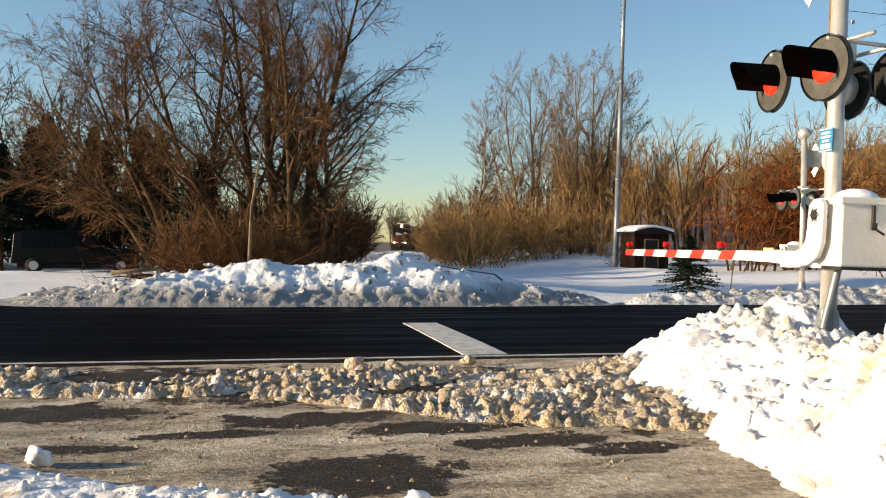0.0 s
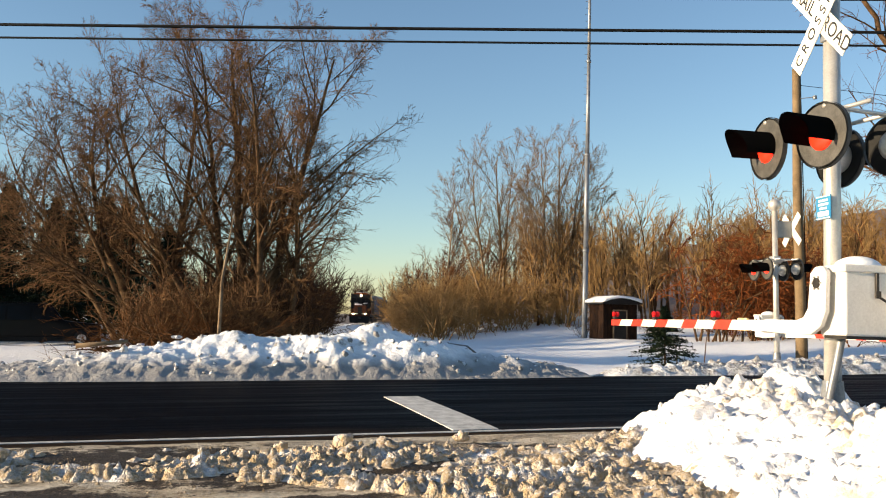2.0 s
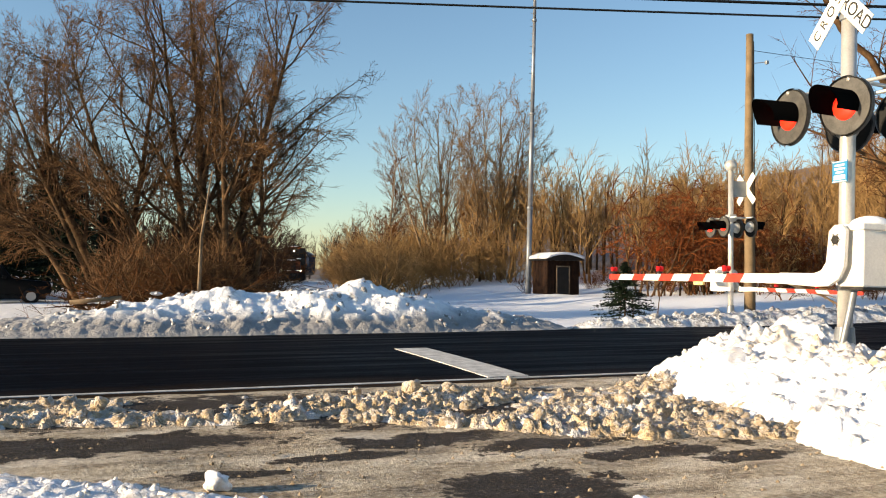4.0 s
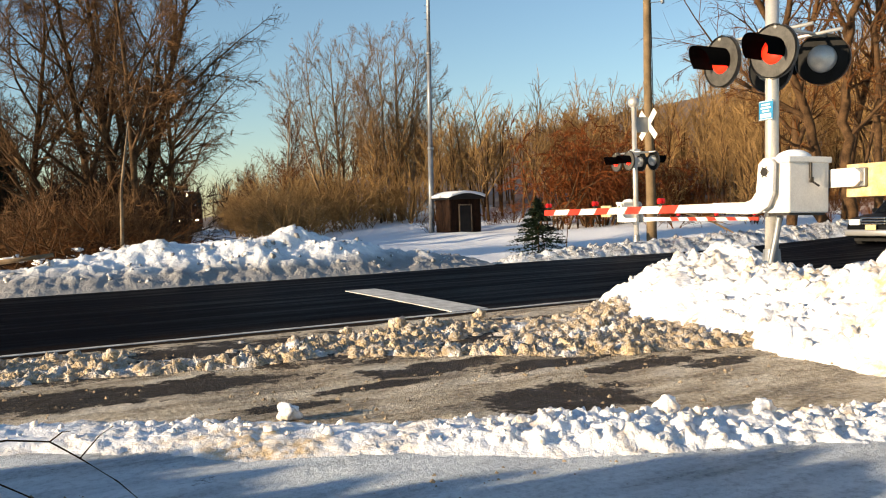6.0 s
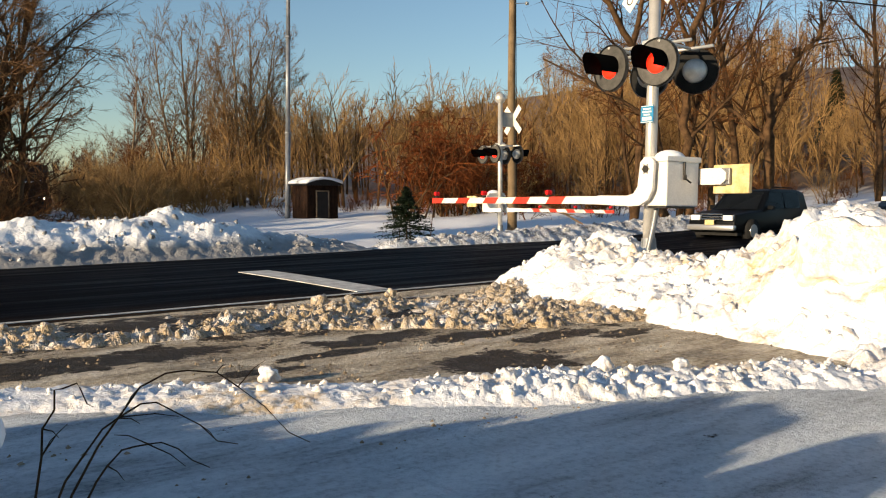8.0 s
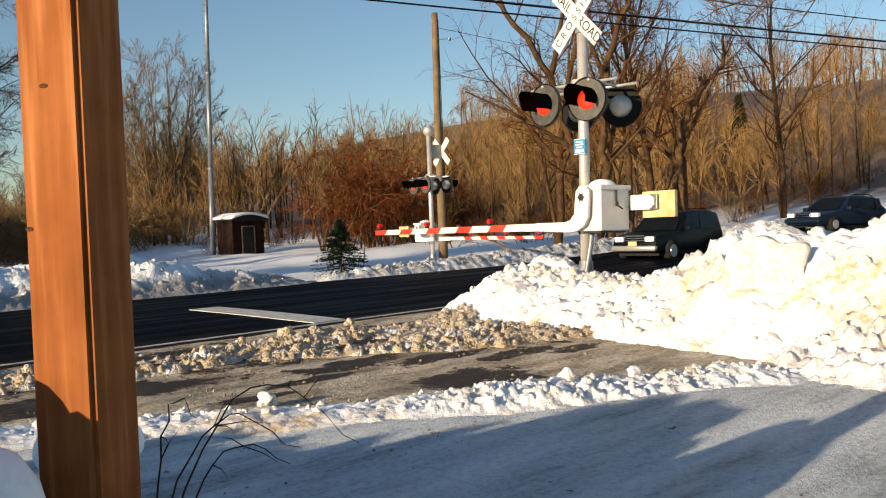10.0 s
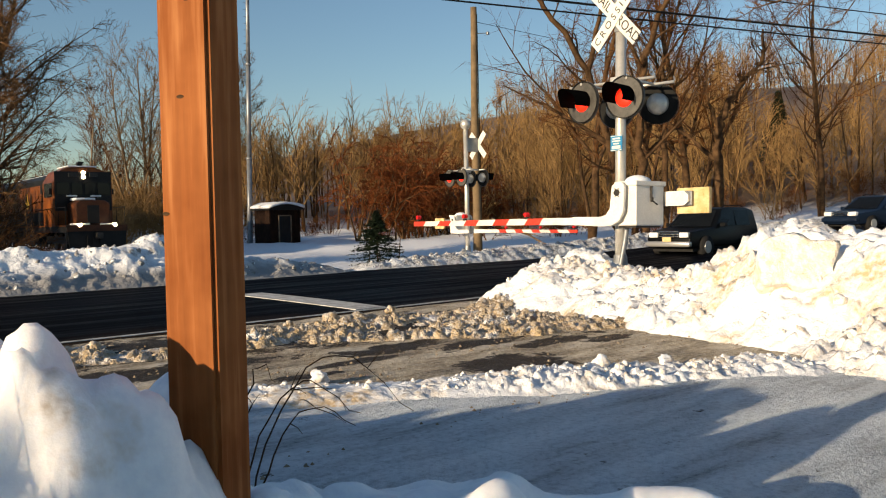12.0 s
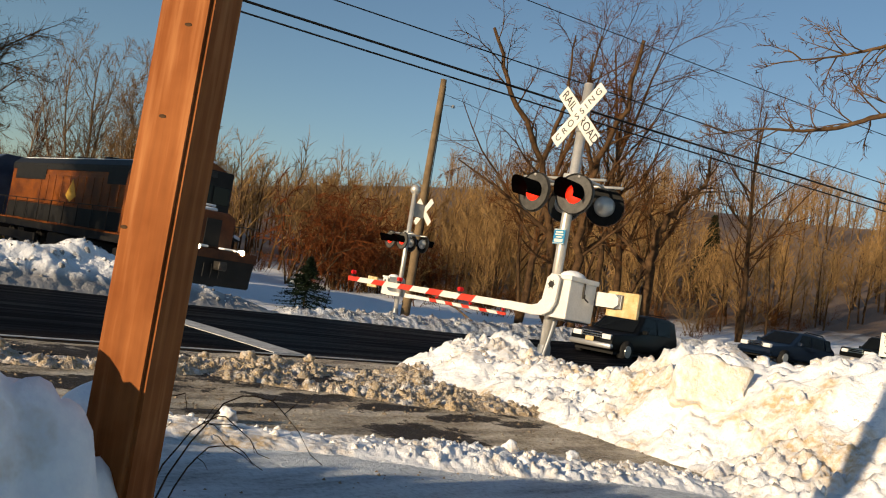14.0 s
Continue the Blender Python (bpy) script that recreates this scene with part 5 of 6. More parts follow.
    # blue emergency sign on the mast
    if near:
        sign = part("notice", box(B(), -0.098, -0.09, -0.12, 0.12, 2.36, 2.60, 0), BLUE_SIGN, t, "small blue emergency notice plate")
        bm = box(B(), -0.102, -0.096, -0.115, 0.115, 2.365, 2.375)
        box(bm, -0.102, -0.096, -0.115, 0.115, 2.585, 2.595)
        for k, (w, z) in enumerate(((0.15, 2.55), (0.17, 2.51), (0.12, 2.47))):
            box(bm, -0.102, -0.096, -w / 2, w / 2, z - 0.011, z + 0.011)
        box(bm, -0.102, -0.096, -0.09, 0.09, 2.39, 2.44)
        part("notice_bars", bm, WHITE_TAPE, sign)
    return t


def curve_tube(points, r, sides=10):
    bm = B()
    V, F = [], []
    pts = [Vector(p) for p in points]
    fine = []
    for i in range(len(pts) - 1):
        for k in range(4):
            fine.append(pts[i].lerp(pts[i + 1], k / 4))
    fine.append(pts[-1])
    tube(V, F, fine, [r] * len(fine), sides)
    vs = [bm.verts.new(v) for v in V]
    for f in F:
        bm.faces.new([vs[i] for i in f])
    return bm


crossing_signal(pose(3.15, 6.15, 0.0, 0, 1.2, -7.5), True, "aluminium crossing signal with crossbuck, red flashers and lowered gate")
crossing_signal(pose(13.72, 20.5, -0.36, 0, 0, 172.5), False, "distant aluminium crossing signal with red flashers and lowered gate")

# ---- poles, mast, wires ----


def utility_pole():
    t = thing("utility_pole", pose(16.3, 22.6, -0.4), "weathered wooden utility pole without crossarms", "utility pole")
    bm = B()
    V, F = [], []
    tube(V, F, [Vector((0.02 * math.sin(i), 0.0, -0.3 + i * 1.32)) for i in range(9)], [0.19 - 0.008 * i for i in range(9)], 14)
    vs = [bm.verts.new(v) for v in V]
    for f in F:
        bm.faces.new([vs[i] for i in f])
    bm.faces.new(vs[-14:])
    part("shaft", bm, WOOD_POLE, t, "", True)
    part("ground_wire", curve_tube([(0.17, -0.1, 0), (0.16, -0.1, 3), (0.15, -0.08, 6), (0.13, -0.07, 10)], 0.018, 6), BLACK, t)
    bm = rod(B(), (0, -0.1, 9.2), (0.5, -0.3, 9.25), 0.015)
    box(bm, 0.45, 0.56, -0.35, -0.25, 9.18, 9.3, 0.01)
    part("bracket", bm, STEEL_GREY, t)


utility_pole()


def radio_mast():
    t = thing("steel_mast", pose(24.0, 54.6, -0.8, 0.5, 0.75, 0), "tall slender galvanised steel mast beside the shed", "mast")
    bm = B()
    for k in range(5):
        rod(bm, (0, 0, k * 7), (0, 0, k * 7 + 7.05), 0.21 - 0.03 * k, 0.19 - 0.03 * k, 14)
        rod(bm, (0, 0, k * 7 + 6.9), (0, 0, k * 7 + 7.1), 0.23 - 0.03 * k, 0.23 - 0.03 * k, 14)
    part("shaft", bm, STEEL_GREY, t, "", True)
    first = part("step", rod(B(), (-0.34, 0, 3), (-0.1, 0, 3), 0.018, sides=4), STEEL_GREY, t)
    for k in range(1, 60):
        o = new("step", first.data)
        o.parent, o.location = t, (0, 0, k * 0.5)


radio_mast()


def wires():
    """Overhead lines slung over the road at a slant, with sag."""
    for off, z0, r, drop in ((0.0, 6.75, 0.028, 0.5), (0.1, 6.55, 0.020, 0.5), (0.6, 7.55, 0.016, 0.5), (1.6, 9.6, 0.012, 0.6), (2.3, 9.9, 0.012, 0.6), ):
        V, F, pts = [], [], []
        for i in range(41):
            u = i / 40
            x = -40 + 120 * u
            pts.append(Vector((x, 11.9 + off * 1.05 - 0.325 * (x - 3.9), z0 - drop * 4 * u * (1 - u))))
        tube(V, F, pts, [r] * 41, 5)
        tagged(from_lists("overhead_cable", V, F, BLACK), "black overhead cable slung along the road", "cable", "overhead cables")
    for z0, z1, r in ((9.3, 8.6, 0.010),):
        V, F = [], []
        tube(V, F, [Vector((16.3 + 70 * i / 20, 22.6 - 9 * i / 20, z0 + (z1 - z0) * i / 20 - 3.2 * (i / 20) * (1 - i / 20))) for i in range(21)], [r] * 21, 5)
        tagged(from_lists("overhead_cable", V, F, BLACK), "black cable strung from the wooden pole", "cable", "overhead cables")


wires()

# ---- shed ----


def shed():
    t = thing("trackside_shed", pose(24.3, 52.2, -0.30, 0, 0, 2), "weathered brown trackside shed with snow on its roof", "shed")
    w, d, h = 2.65, 2.0, 2.65
    bm = box(B(), 0, w, 0, d, 0, h)
    body = part("wall", bm, SHED_WOOD, t)
    n = 9
    for k in range(n):   # boards on the front and the west side
        a = w * k / n
        part("board", box(B(), a + 0.012, a + w / n - 0.012, -0.03, 0.002, 0.0, h, 0), SHED_WOOD, body)
    for k in range(10):
        a = d * k / 10
        part("board", box(B(), -0.03, 0.002, a + 0.012, a + d / 10 - 0.012, 0.0, h, 0), SHED_WOOD, body)
    door = part("door", box(B(), 0.80, 1.75, -0.07, -0.028, 0.1, 2.15, 0.01), LOCO_BLACK, t, "dark door")
    bm = box(B(), 0.71, 0.80, -0.09, -0.02, 0.05, 2.25)
    box(bm, 1.75, 1.84, -0.09, -0.02, 0.05, 2.25)
    box(bm, 0.71, 1.84, -0.09, -0.02, 2.16, 2.25)
    part("frame", bm, BARK_PALE, door)
    arch = [(-0.25, h - 0.03)] + [(-0.25 + (w + 0.5) * i / 10, h + 0.08 + 0.32 * math.sin(math.pi * i / 10)) for i in range(11)] + [(w + 0.25, h - 0.03)]
    roof = part("roof", prism(B(), arch, -0.3, d + 0.3), LOCO_BLACK, t, "low curved roof")
    arch = [(x, z + 0.012) for x, z in arch[1:-1]] + [(x * 1.0 + (0.06 if x > w / 2 else -0.06) * 0, z + 0.20 + 0.03 * math.sin(x * 3)) for x, z in arch[-2:0:-1]]
    bm = prism(B(), arch, -0.33, d + 0.33)
    part("snow_cover", bm, SNOW, roof, "layer of snow", True)


shed()

# ---- vehicles ----


def vehicle(name, m, length, width, height, paint, label, category, kind="suv", plate=OLD_YELLOW, grille=CHROME):
    """A car that faces -x, with its front at x = 0 and its wheels on z = 0."""
    t = thing(name, m, label, category)
    L, W, H = length, width / 2, height
    belt = 0.58 * H
    if kind == "suv":
        side = [(0.03, 0.34), (0.0, 0.62), (0.10, 0.86), (0.85, belt * 0.99), (1.35, belt + 0.03), (2.05, H * 0.965), (2.5, H), (L - 0.75, H * 0.985), (L - 0.32, H * 0.93), (L - 0.05, belt), (L, 0.75), (L - 0.02, 0.36)]
    elif kind == "wagon":
        side = [(0.04, 0.30), (0.0, 0.55), (0.18, 0.72), (1.0, belt * 0.97), (1.3, belt + 0.03), (2.15, H * 0.97), (2.6, H), (L - 0.8, H * 0.97), (L - 0.15, belt + 0.05), (L, 0.8), (L - 0.02, 0.32)]
    else:
        side = [(0.03, 0.42), (0.0, 0.75), (0.10, 1.02), (1.25, belt * 1.0), (1.65, belt + 0.05), (2.2, H * 0.97), (2.6, H), (L - 0.6, H), (L - 0.08, H * 0.94), (L - 0.02, 0.8), (L, 0.45)]
    bm = B()
    # cross sections narrow towards the roof
    loops = []
    for s, f in ((-1.0, 0), (1.0, 0)):
        loops.append([bm.verts.new((x, s * (W - (0.0 if z < belt + 0.04 else 0.17 * (z - belt) / max(H - belt, 0.1)) - (0.10 if x < 0.2 or x > L - 0.1 else 0)), z)) for x, z in side])
    bm.faces.new(loops[0]), bm.faces.new(loops[1][::-1])
    for i in range(len(side)):
        j = (i + 1) % len(side)
        bm.faces.new((loops[0][i], loops[1][i], loops[1][j], loops[0][j]))
    bmesh.ops.recalc_face_normals(bm, faces=bm.faces)
    bmesh.ops.bevel(bm, geom=list(bm.edges), offset=0.05, segments=2, affect="EDGES", profile=0.6)
    body = part("body", bm, paint, t, "", True)

    def pane(nm, pts):
        bm = B()
        vs = [bm.verts.new(p) for p in pts]
        bm.faces.new(vs)
        bmesh.ops.solidify(bm, geom=list(bm.faces), thickness=0.015)
        return part(nm, bm, GLASS_DARK, body, "dark window glass")
    xb, xt = side[4][0], side[5][0]
    e = 0.022
    pane("windscreen", [(xb - e, -W + 0.16, belt + 0.06), (xb - e, W - 0.16, belt + 0.06), (xt - e - 0.05, W - 0.30, H * 0.945), (xt - e - 0.05, -W + 0.30, H * 0.945)])
    end = L - 0.45
    for s in (-1, 1):
        for a, b in ((xb + 0.35, xb + 1.35), (xb + 1.43, xb + 2.35), (xb + 2.43, end)):
            if b - a < 0.25:
                continue
            yb, yt = s * (W + 0.004 - 0.02), s * (W - 0.13)
            at = max(a, xt - 0.1) if a < xt else a
            pane("side_window", [(a, yb, belt + 0.07), (b, yb, belt + 0.07), (b - 0.02, yt, H * 0.93), (at, yt, H * 0.93)])
        bm = box(B(), xb + 0.25, xb + 0.42, s * (W + 0.02) - 0.0, s * (W + 0.20), belt + 0.04, belt + 0.18, 0.02) if s > 0 else box(B(), xb + 0.25, xb + 0.42, -(W + 0.20), -(W + 0.02), belt + 0.04, belt + 0.18, 0.02)
        part("mirror", bm, paint, body)
        for wx in (0.88, L - 0.95):
            rw = 0.36 if kind != "wagon" else 0.33
            tyre = part("wheel", rod(B(), (wx, s * (W - 0.21), rw), (wx, s * (W + 0.01), rw), rw, rw, 28), RUBBER, t, "black tyre on a steel rim", True)
            part("rim", rod(B(), (wx, s * (W - 0.05), rw), (wx, s * (W + 0.02), rw), rw * 0.62, rw * 0.56, 20), CAR_SILVER, tyre, "silver rim")
        hl = B()
        box(hl, -0.02, 0.16, s * W * 0.62 - 0.17, s * W * 0.62 + 0.17, 0.72 * (H / 1.75), 0.72 * (H / 1.75) + 0.17, 0.03)
        part("headlight", hl, LENS_CLEAR, body, "clear headlight")
        part("fog_lamp", rod(B(), (-0.03, s * W * 0.66, 0.47), (0.04, s * W * 0.66, 0.47), 0.07, sides=12), LENS_CLEAR, body)
        if kind != "truck_rear":
            part("roof_rail", curve_tube([(xt + 0.2, s * (W - 0.27), H * 0.985), (xt + 0.35, s * (W - 0.27), H + 0.05), (L - 0.9, s * (W - 0.27), H + 0.04), (L - 0.75, s * (W - 0.27), H * 0.97)], 0.02, 6), BLACK, body)
    bm = B()
    for z in (0.76, 0.84, 0.92):
        box(bm, -0.025, 0.05, -W * 0.40, W * 0.40, z * H / 1.75 - 0.022, z * H / 1.75 + 0.022, 0.008)
    part("grille", bm, grille, body, "chrome grille bars")
    part("bumper", box(B(), -0.09, 0.10, -W * 0.90, W * 0.90, 0.38, 0.56, 0.045), paint if kind == "wagon" else CAR_SILVER, body, "front bumper", True)
    if plate:
        part("number_plate", box(B(), -0.105, -0.088, -0.16, 0.16, 0.55, 0.70, 0.004), plate, body, "plain yellow number plate")
    part("underbody", box(B(), 0.25, L - 0.25, -W * 0.82, W * 0.82, 0.22, 0.45, 0), RUBBER, t)
    return t


vehicle("sport_utility_car", pose(16.2, 13.65, -0.06, 0, 0, 0), 4.45, 1.82, 1.66, CAR_BLACK, "black sport utility car waiting at the crossing", "car")
vehicle("estate_car", pose(26.9, 12.6, 0.56, 0, 1.5, -13), 4.6, 1.76, 1.52, CAR_BLUE, "dark blue estate car waiting in the queue", "car", "wagon", None)
vehicle("pickup", pose(36.6, 11.6, 0.80, 0, 2, -18), 5.6, 1.98, 1.86, CAR_BLACK, "black pickup with a chrome front waiting in the queue", "car", "truck", None)
vehicle("parked_van", pose(-7.2, 42.6, -0.30, 0, 0, 188), 5.6, 2.0, 1.95, CAR_BLACK, "black pickup with cap parked in snow", "car", "truck", None)

# ---- the train ----


def locomotive(label):
    """A hood diesel: its front coupler at y = 0, its body towards +y, rails at z = 0."""
    t = thing("locomotive", Matrix(), label, "locomotive")
    # underframe, pilot and steps
    part("underframe", box(B(), -1.5, 1.5, 0.5, 19.6, 1.05, 1.42, 0.03), LOCO_BLACK, t)
    bm = prism(B(), [(-1.35, 0.16), (1.35, 0.16), (1.5, 1.3), (-1.5, 1.3)], 0.35, 0.55)
    pilot = part("pilot", bm, LOCO_BLACK, t, "black snowplough pilot")
    bm = prism(B(), [(-1.5, 1.1), (1.5, 1.1), (1.5, 1.42), (-1.5, 1.42)], 0.28, 0.36)
    part("anticlimber", bm, LOCO_SHADED, pilot, "orange anticlimber beam")
    for s in (-1, 1):
        bm = B()
        for k in range(4):
            box(bm, s * 1.22 - 0.24, s * 1.22 + 0.24, 0.5, 0.85, 0.25 + 0.3 * k, 0.29 + 0.3 * k)
        box(bm, s * 1.47 - 0.015, s * 1.47 + 0.015, 0.5, 0.85, 0.2, 1.4)
        part("steps", bm, LOCO_BLACK, t)
        bm = B()
        for k in range(14):
            rod(bm, (s * 1.48, 0.6 + k * 1.42, 1.4), (s * 1.48, 0.6 + k * 1.42, 2.35), 0.016, sides=6)
        rod(bm, (s * 1.48, 0.5, 2.35), (s * 1.48, 19.4, 2.35), 0.018, sides=6)
        part("handrail", bm, LOCO_BLACK, t, "black walkway handrail")
        # ditch lights
        part("ditch_light", rod(B(), (s * 0.87, 0.26, 1.42), (s * 0.87, 0.45, 1.42), 0.09, sides=18), LAMP_WARM, pilot, "lit ditch light")
        part("mirror", box(B(), s * 1.55 - 0.12, s * 1.55 + 0.12, 3.0, 3.1, 3.1, 3.4, 0.01), LOCO_BLACK, t)
    part("coupler", box(B(), -0.16, 0.16, -0.1, 0.5, 0.72, 1.02, 0.05), STEEL_DARK, pilot)
    bm = B()
    for k in range(3):
        bm = rod(bm, (-0.5 + 0.3 * k, 0.3, 0.9), (-0.55 + 0.3 * k, 0.22, 0.45), 0.03, sides=6)
    part("hoses", bm, RUBBER, pilot)
    # short nose, cab, long hood
    nose = prism(B(), [(-0.85, 1.42), (0.85, 1.42), (0.85, 2.55), (0.6, 2.72), (-0.6, 2.72), (-0.85, 2.55)], 1.0, 2.7, 0.04)
    nose = part("nose", nose, LOCO_SHADED, t, "orange short hood nose")
    part("nose_door", box(B(), -0.3, 0.3, 0.97, 1.0, 1.5, 2.45, 0.01), LOCO_BLACK, nose)
    bm = box(B(), -0.8, 0.2, 1.2, 2.4, 2.715, 2.85, 0.06)
    part("snow_patch", bm, SNOW, nose, "snow lying on the nose", True)
    part("snow_patch", box(B(), -1.2, -0.3, 0.55, 0.95, 1.425, 1.52, 0.04), SNOW, t, "snow lying on the front platform", True)
    part("snow_patch", box(B(), 0.3, 1.1, 0.55, 0.95, 1.425, 1.50, 0.035), SNOW, t, "snow lying on the front platform", True)
    cab = prism(B(), [(-1.5, 1.43), (1.5, 1.43), (1.5, 3.75), (1.15, 4.35), (0.6, 4.55), (-0.6, 4.55), (-1.15, 4.35), (-1.5, 3.75)], 2.7, 5.1, 0.04)
    cab = part("cab", cab, LOCO_ORANGE, t, "orange cab with dark windows")
    # black panel stands in for the shade on the cab front
    part("visor", box(B(), -1.46, 1.46, 2.67, 2.70, 2.2, 4.3, 0.01), LOCO_BLACK, cab, "black panel painting shade on the cab front round the windows")
    for x0, x1 in ((-1.38, -0.72), (-0.62, -0.06), (0.06, 0.62), (0.72, 1.38)):
        part("windscreen", box(B(), x0, x1, 2.64, 2.672, 3.05, 3.72, 0.01), GLASS_DARK, cab, "dark cab window")
    for s in (-1, 1):
        part("side_window", box(B(), s * 1.505 - 0.012, s * 1.505 + 0.012, 3.0, 4.7, 2.95, 3.7, 0.008), GLASS_DARK, cab, "dark cab window")
        part("headlight", rod(B(), (0, 2.60, 4.13 + s * 0.12), (0, 2.72, 4.13 + s * 0.12), 0.095, sides=16), LAMP_WARM, cab, "lit headlight")
        part("window_snow", box(B(), s * 0.62 - 0.28, s * 0.62 + 0.28, 2.60, 2.70, 2.95, 3.04, 0.03), SNOW, cab, "snow along the cab windows", True)
    bm = box(B(), -0.75, -0.32, 2.62, 2.7, 4.02, 4.24, 0.01)
    box(bm, 0.32, 0.75, 2.62, 2.7, 4.02, 4.24, 0.01)
    part("number_board", bm, LETTER, cab)
    part("roof_snow", box(B(), -0.75, 0.75, 2.8, 5.0, 4.55, 4.63, 0.03), SNOW, cab, "thin roof snow", True)
    bm = box(B(), -0.15, 0.15, 3.2, 3.5, 4.6, 4.85, 0.03)
    for k in range(3):
        rod(bm, (-0.1 + 0.1 * k, 3.0, 4.82), (-0.1 + 0.1 * k, 3.5, 4.8), 0.05, 0.02, 10)
    part("horn", bm, LOCO_BLACK, cab)
    hood = prism(B(), [(-0.92, 1.42), (0.92, 1.42), (0.92, 4.05), (0.65, 4.32), (-0.65, 4.32), (-0.92, 4.05)], 5.1, 19.0, 0.03)
    hood = part("long_hood", hood, LOCO_ORANGE, t, "long orange engine hood")
    for s in (-1, 1):
        part("band", box(B(), s * 0.925 - 0.006, s * 0.925 + 0.006, 5.3, 18.9, 1.45, 2.2), LOCO_BLACK, hood, "black lower band")
        for k in range(12):
            part("hood_door", box(B(), s * 0.935 - 0.012, s * 0.935 + 0.012, 6.0 + k * 0.82, 6.74 + k * 0.82, 2.3, 3.55, 0.01), LOCO_ORANGE, hood)
        for y0, y1 in ((6.0, 8.0), (14.6, 18.4)):
            part("radiator", box(B(), s * 0.94 - 0.02, s * 0.94 + 0.02, y0, y1, 3.3, 4.0, 0.01), LOCO_BLACK, hood, "black radiator grille")
        part("emblem", prism(B(), [(0, 0), (0.55, 0.28), (0, 1.0), (-0.55, 0.28)], -0.01, 0.01), LOCO_YELLOW, hood).matrix_basis = Matrix.Translation((s * 0.955, 11.4, 2.4)) @ Matrix.Rotation(radians(90), 4, "Z")
        part("walkway_edge", box(B(), s * 1.5 - 0.02, s * 1.5 + 0.02, 0.5, 19.6, 1.36, 1.42), LOCO_ORANGE, t, "orange sill stripe")
    part("roof_band", prism(B(), [(-0.95, 3.78), (0.95, 3.78), (0.95, 4.07), (0.67, 4.345), (-0.67, 4.345), (-0.95, 4.07)], 5.12, 18.98), LOCO_BLACK, hood, "black grimy roof")
    for y in (9.5, 12.5, 16.5):
        bm = rod(B(), (0, y, 4.3), (0, y, 4.5), 0.55, 0.5, 24)
        part("roof_fan", bm, LOCO_BLACK, hood)
    part("hood_snow", box(B(), -0.6, 0.6, 5.3, 18.6, 4.35, 4.39, 0.02), SNOW, hood, "patchy roof snow", True)
    part("fuel_tank", box(B(), -1.35, 1.35, 7.4, 12.2, 0.35, 1.05, 0.12), LOCO_BLACK, t)
    for yc in (3.6, 16.3):
        bm = B()
        for s in (-1, 1):
            box(bm, s * 1.12 - 0.08, s * 1.12 + 0.08, yc - 2.3, yc + 2.3, 0.45, 0.85, 0.04)
        box(bm, -1.0, 1.0, yc - 0.4, yc + 0.4, 0.6, 1.0)
        part("truck_frame", bm, LOCO_BLACK, t, "", False)
    return t


def add_wheels(t):
    """Twelve wheels in six pairs, each pair a part turning on its axle."""
    made = []
    for yc in (3.6, 16.3):
        for dy in (-1.75, 0, 1.75):
            bm = B()
            for s in (-1, 1):
                rod(bm, (s * 0.69, 0, 0), (s * 0.83, 0, 0), 0.5, 0.5, 28)
                rod(bm, (s * 0.83, 0, 0), (s * 0.86, 0, 0), 0.36, 0.30, 16)
            rod(bm, (-0.7, 0, 0), (0.7, 0, 0), 0.09, sides=10)
            w = part("wheel_set", bm, STEEL_DARK, t)
            w.location = (0, yc + dy, 0.55)
            made.append((w, yc + dy))
    return made


def freight_car():
    """A covered wagon behind the engine, dark blue, with ribs, ends and ladders."""
    t = thing("covered_wagon", Matrix(), "dark blue covered freight wagon coupled behind the engine", "rail wagon")
    body = part("body", prism(B(), [(-1.5, 1.1), (1.5, 1.1), (1.5, 4.1), (0.9, 4.5), (-0.9, 4.5), (-1.5, 4.1)], 0.6, 15.6, 0.03), LOCO_BLUE, t)
    for s in (-1, 1):
        for k in range(16):
            part("rib", box(B(), s * 1.52 - 0.03, s * 1.52 + 0.03, 0.9 + k * 0.95, 1.0 + k * 0.95, 1.15, 4.05), LOCO_BLUE, body)
        bm = B()
        for k in range(9):
            rod(bm, (s * 1.56, 0.7, 1.0 + k * 0.36), (s * 1.56, 1.15, 1.0 + k * 0.36), 0.015, sides=6)
        part("ladder", bm, LOCO_BLACK, t)
    part("underframe", box(B(), -1.3, 1.3, 0.2, 16.0, 0.8, 1.1), LOCO_BLACK, t)
    made = []
    for y in (2.0, 3.8, 12.4, 14.2):
        bm = B()
        for s in (-1, 1):
            rod(bm, (s * 0.69, 0, 0), (s * 0.83, 0, 0), 0.45, 0.45, 24)
        rod(bm, (-0.7, 0, 0), (0.7, 0, 0), 0.08, sides=8)
        w = part("wheel_set", bm, STEEL_DARK, t)
        w.location = (0, y, 0.5)
        made.append((w, y))
    return t, made


engine = locomotive("orange and black diesel locomotive with lit headlights")
engine_wheels = add_wheels(engine)
wagon, wagon_wheels = freight_car()

# ---- near post, shrub, brush ----


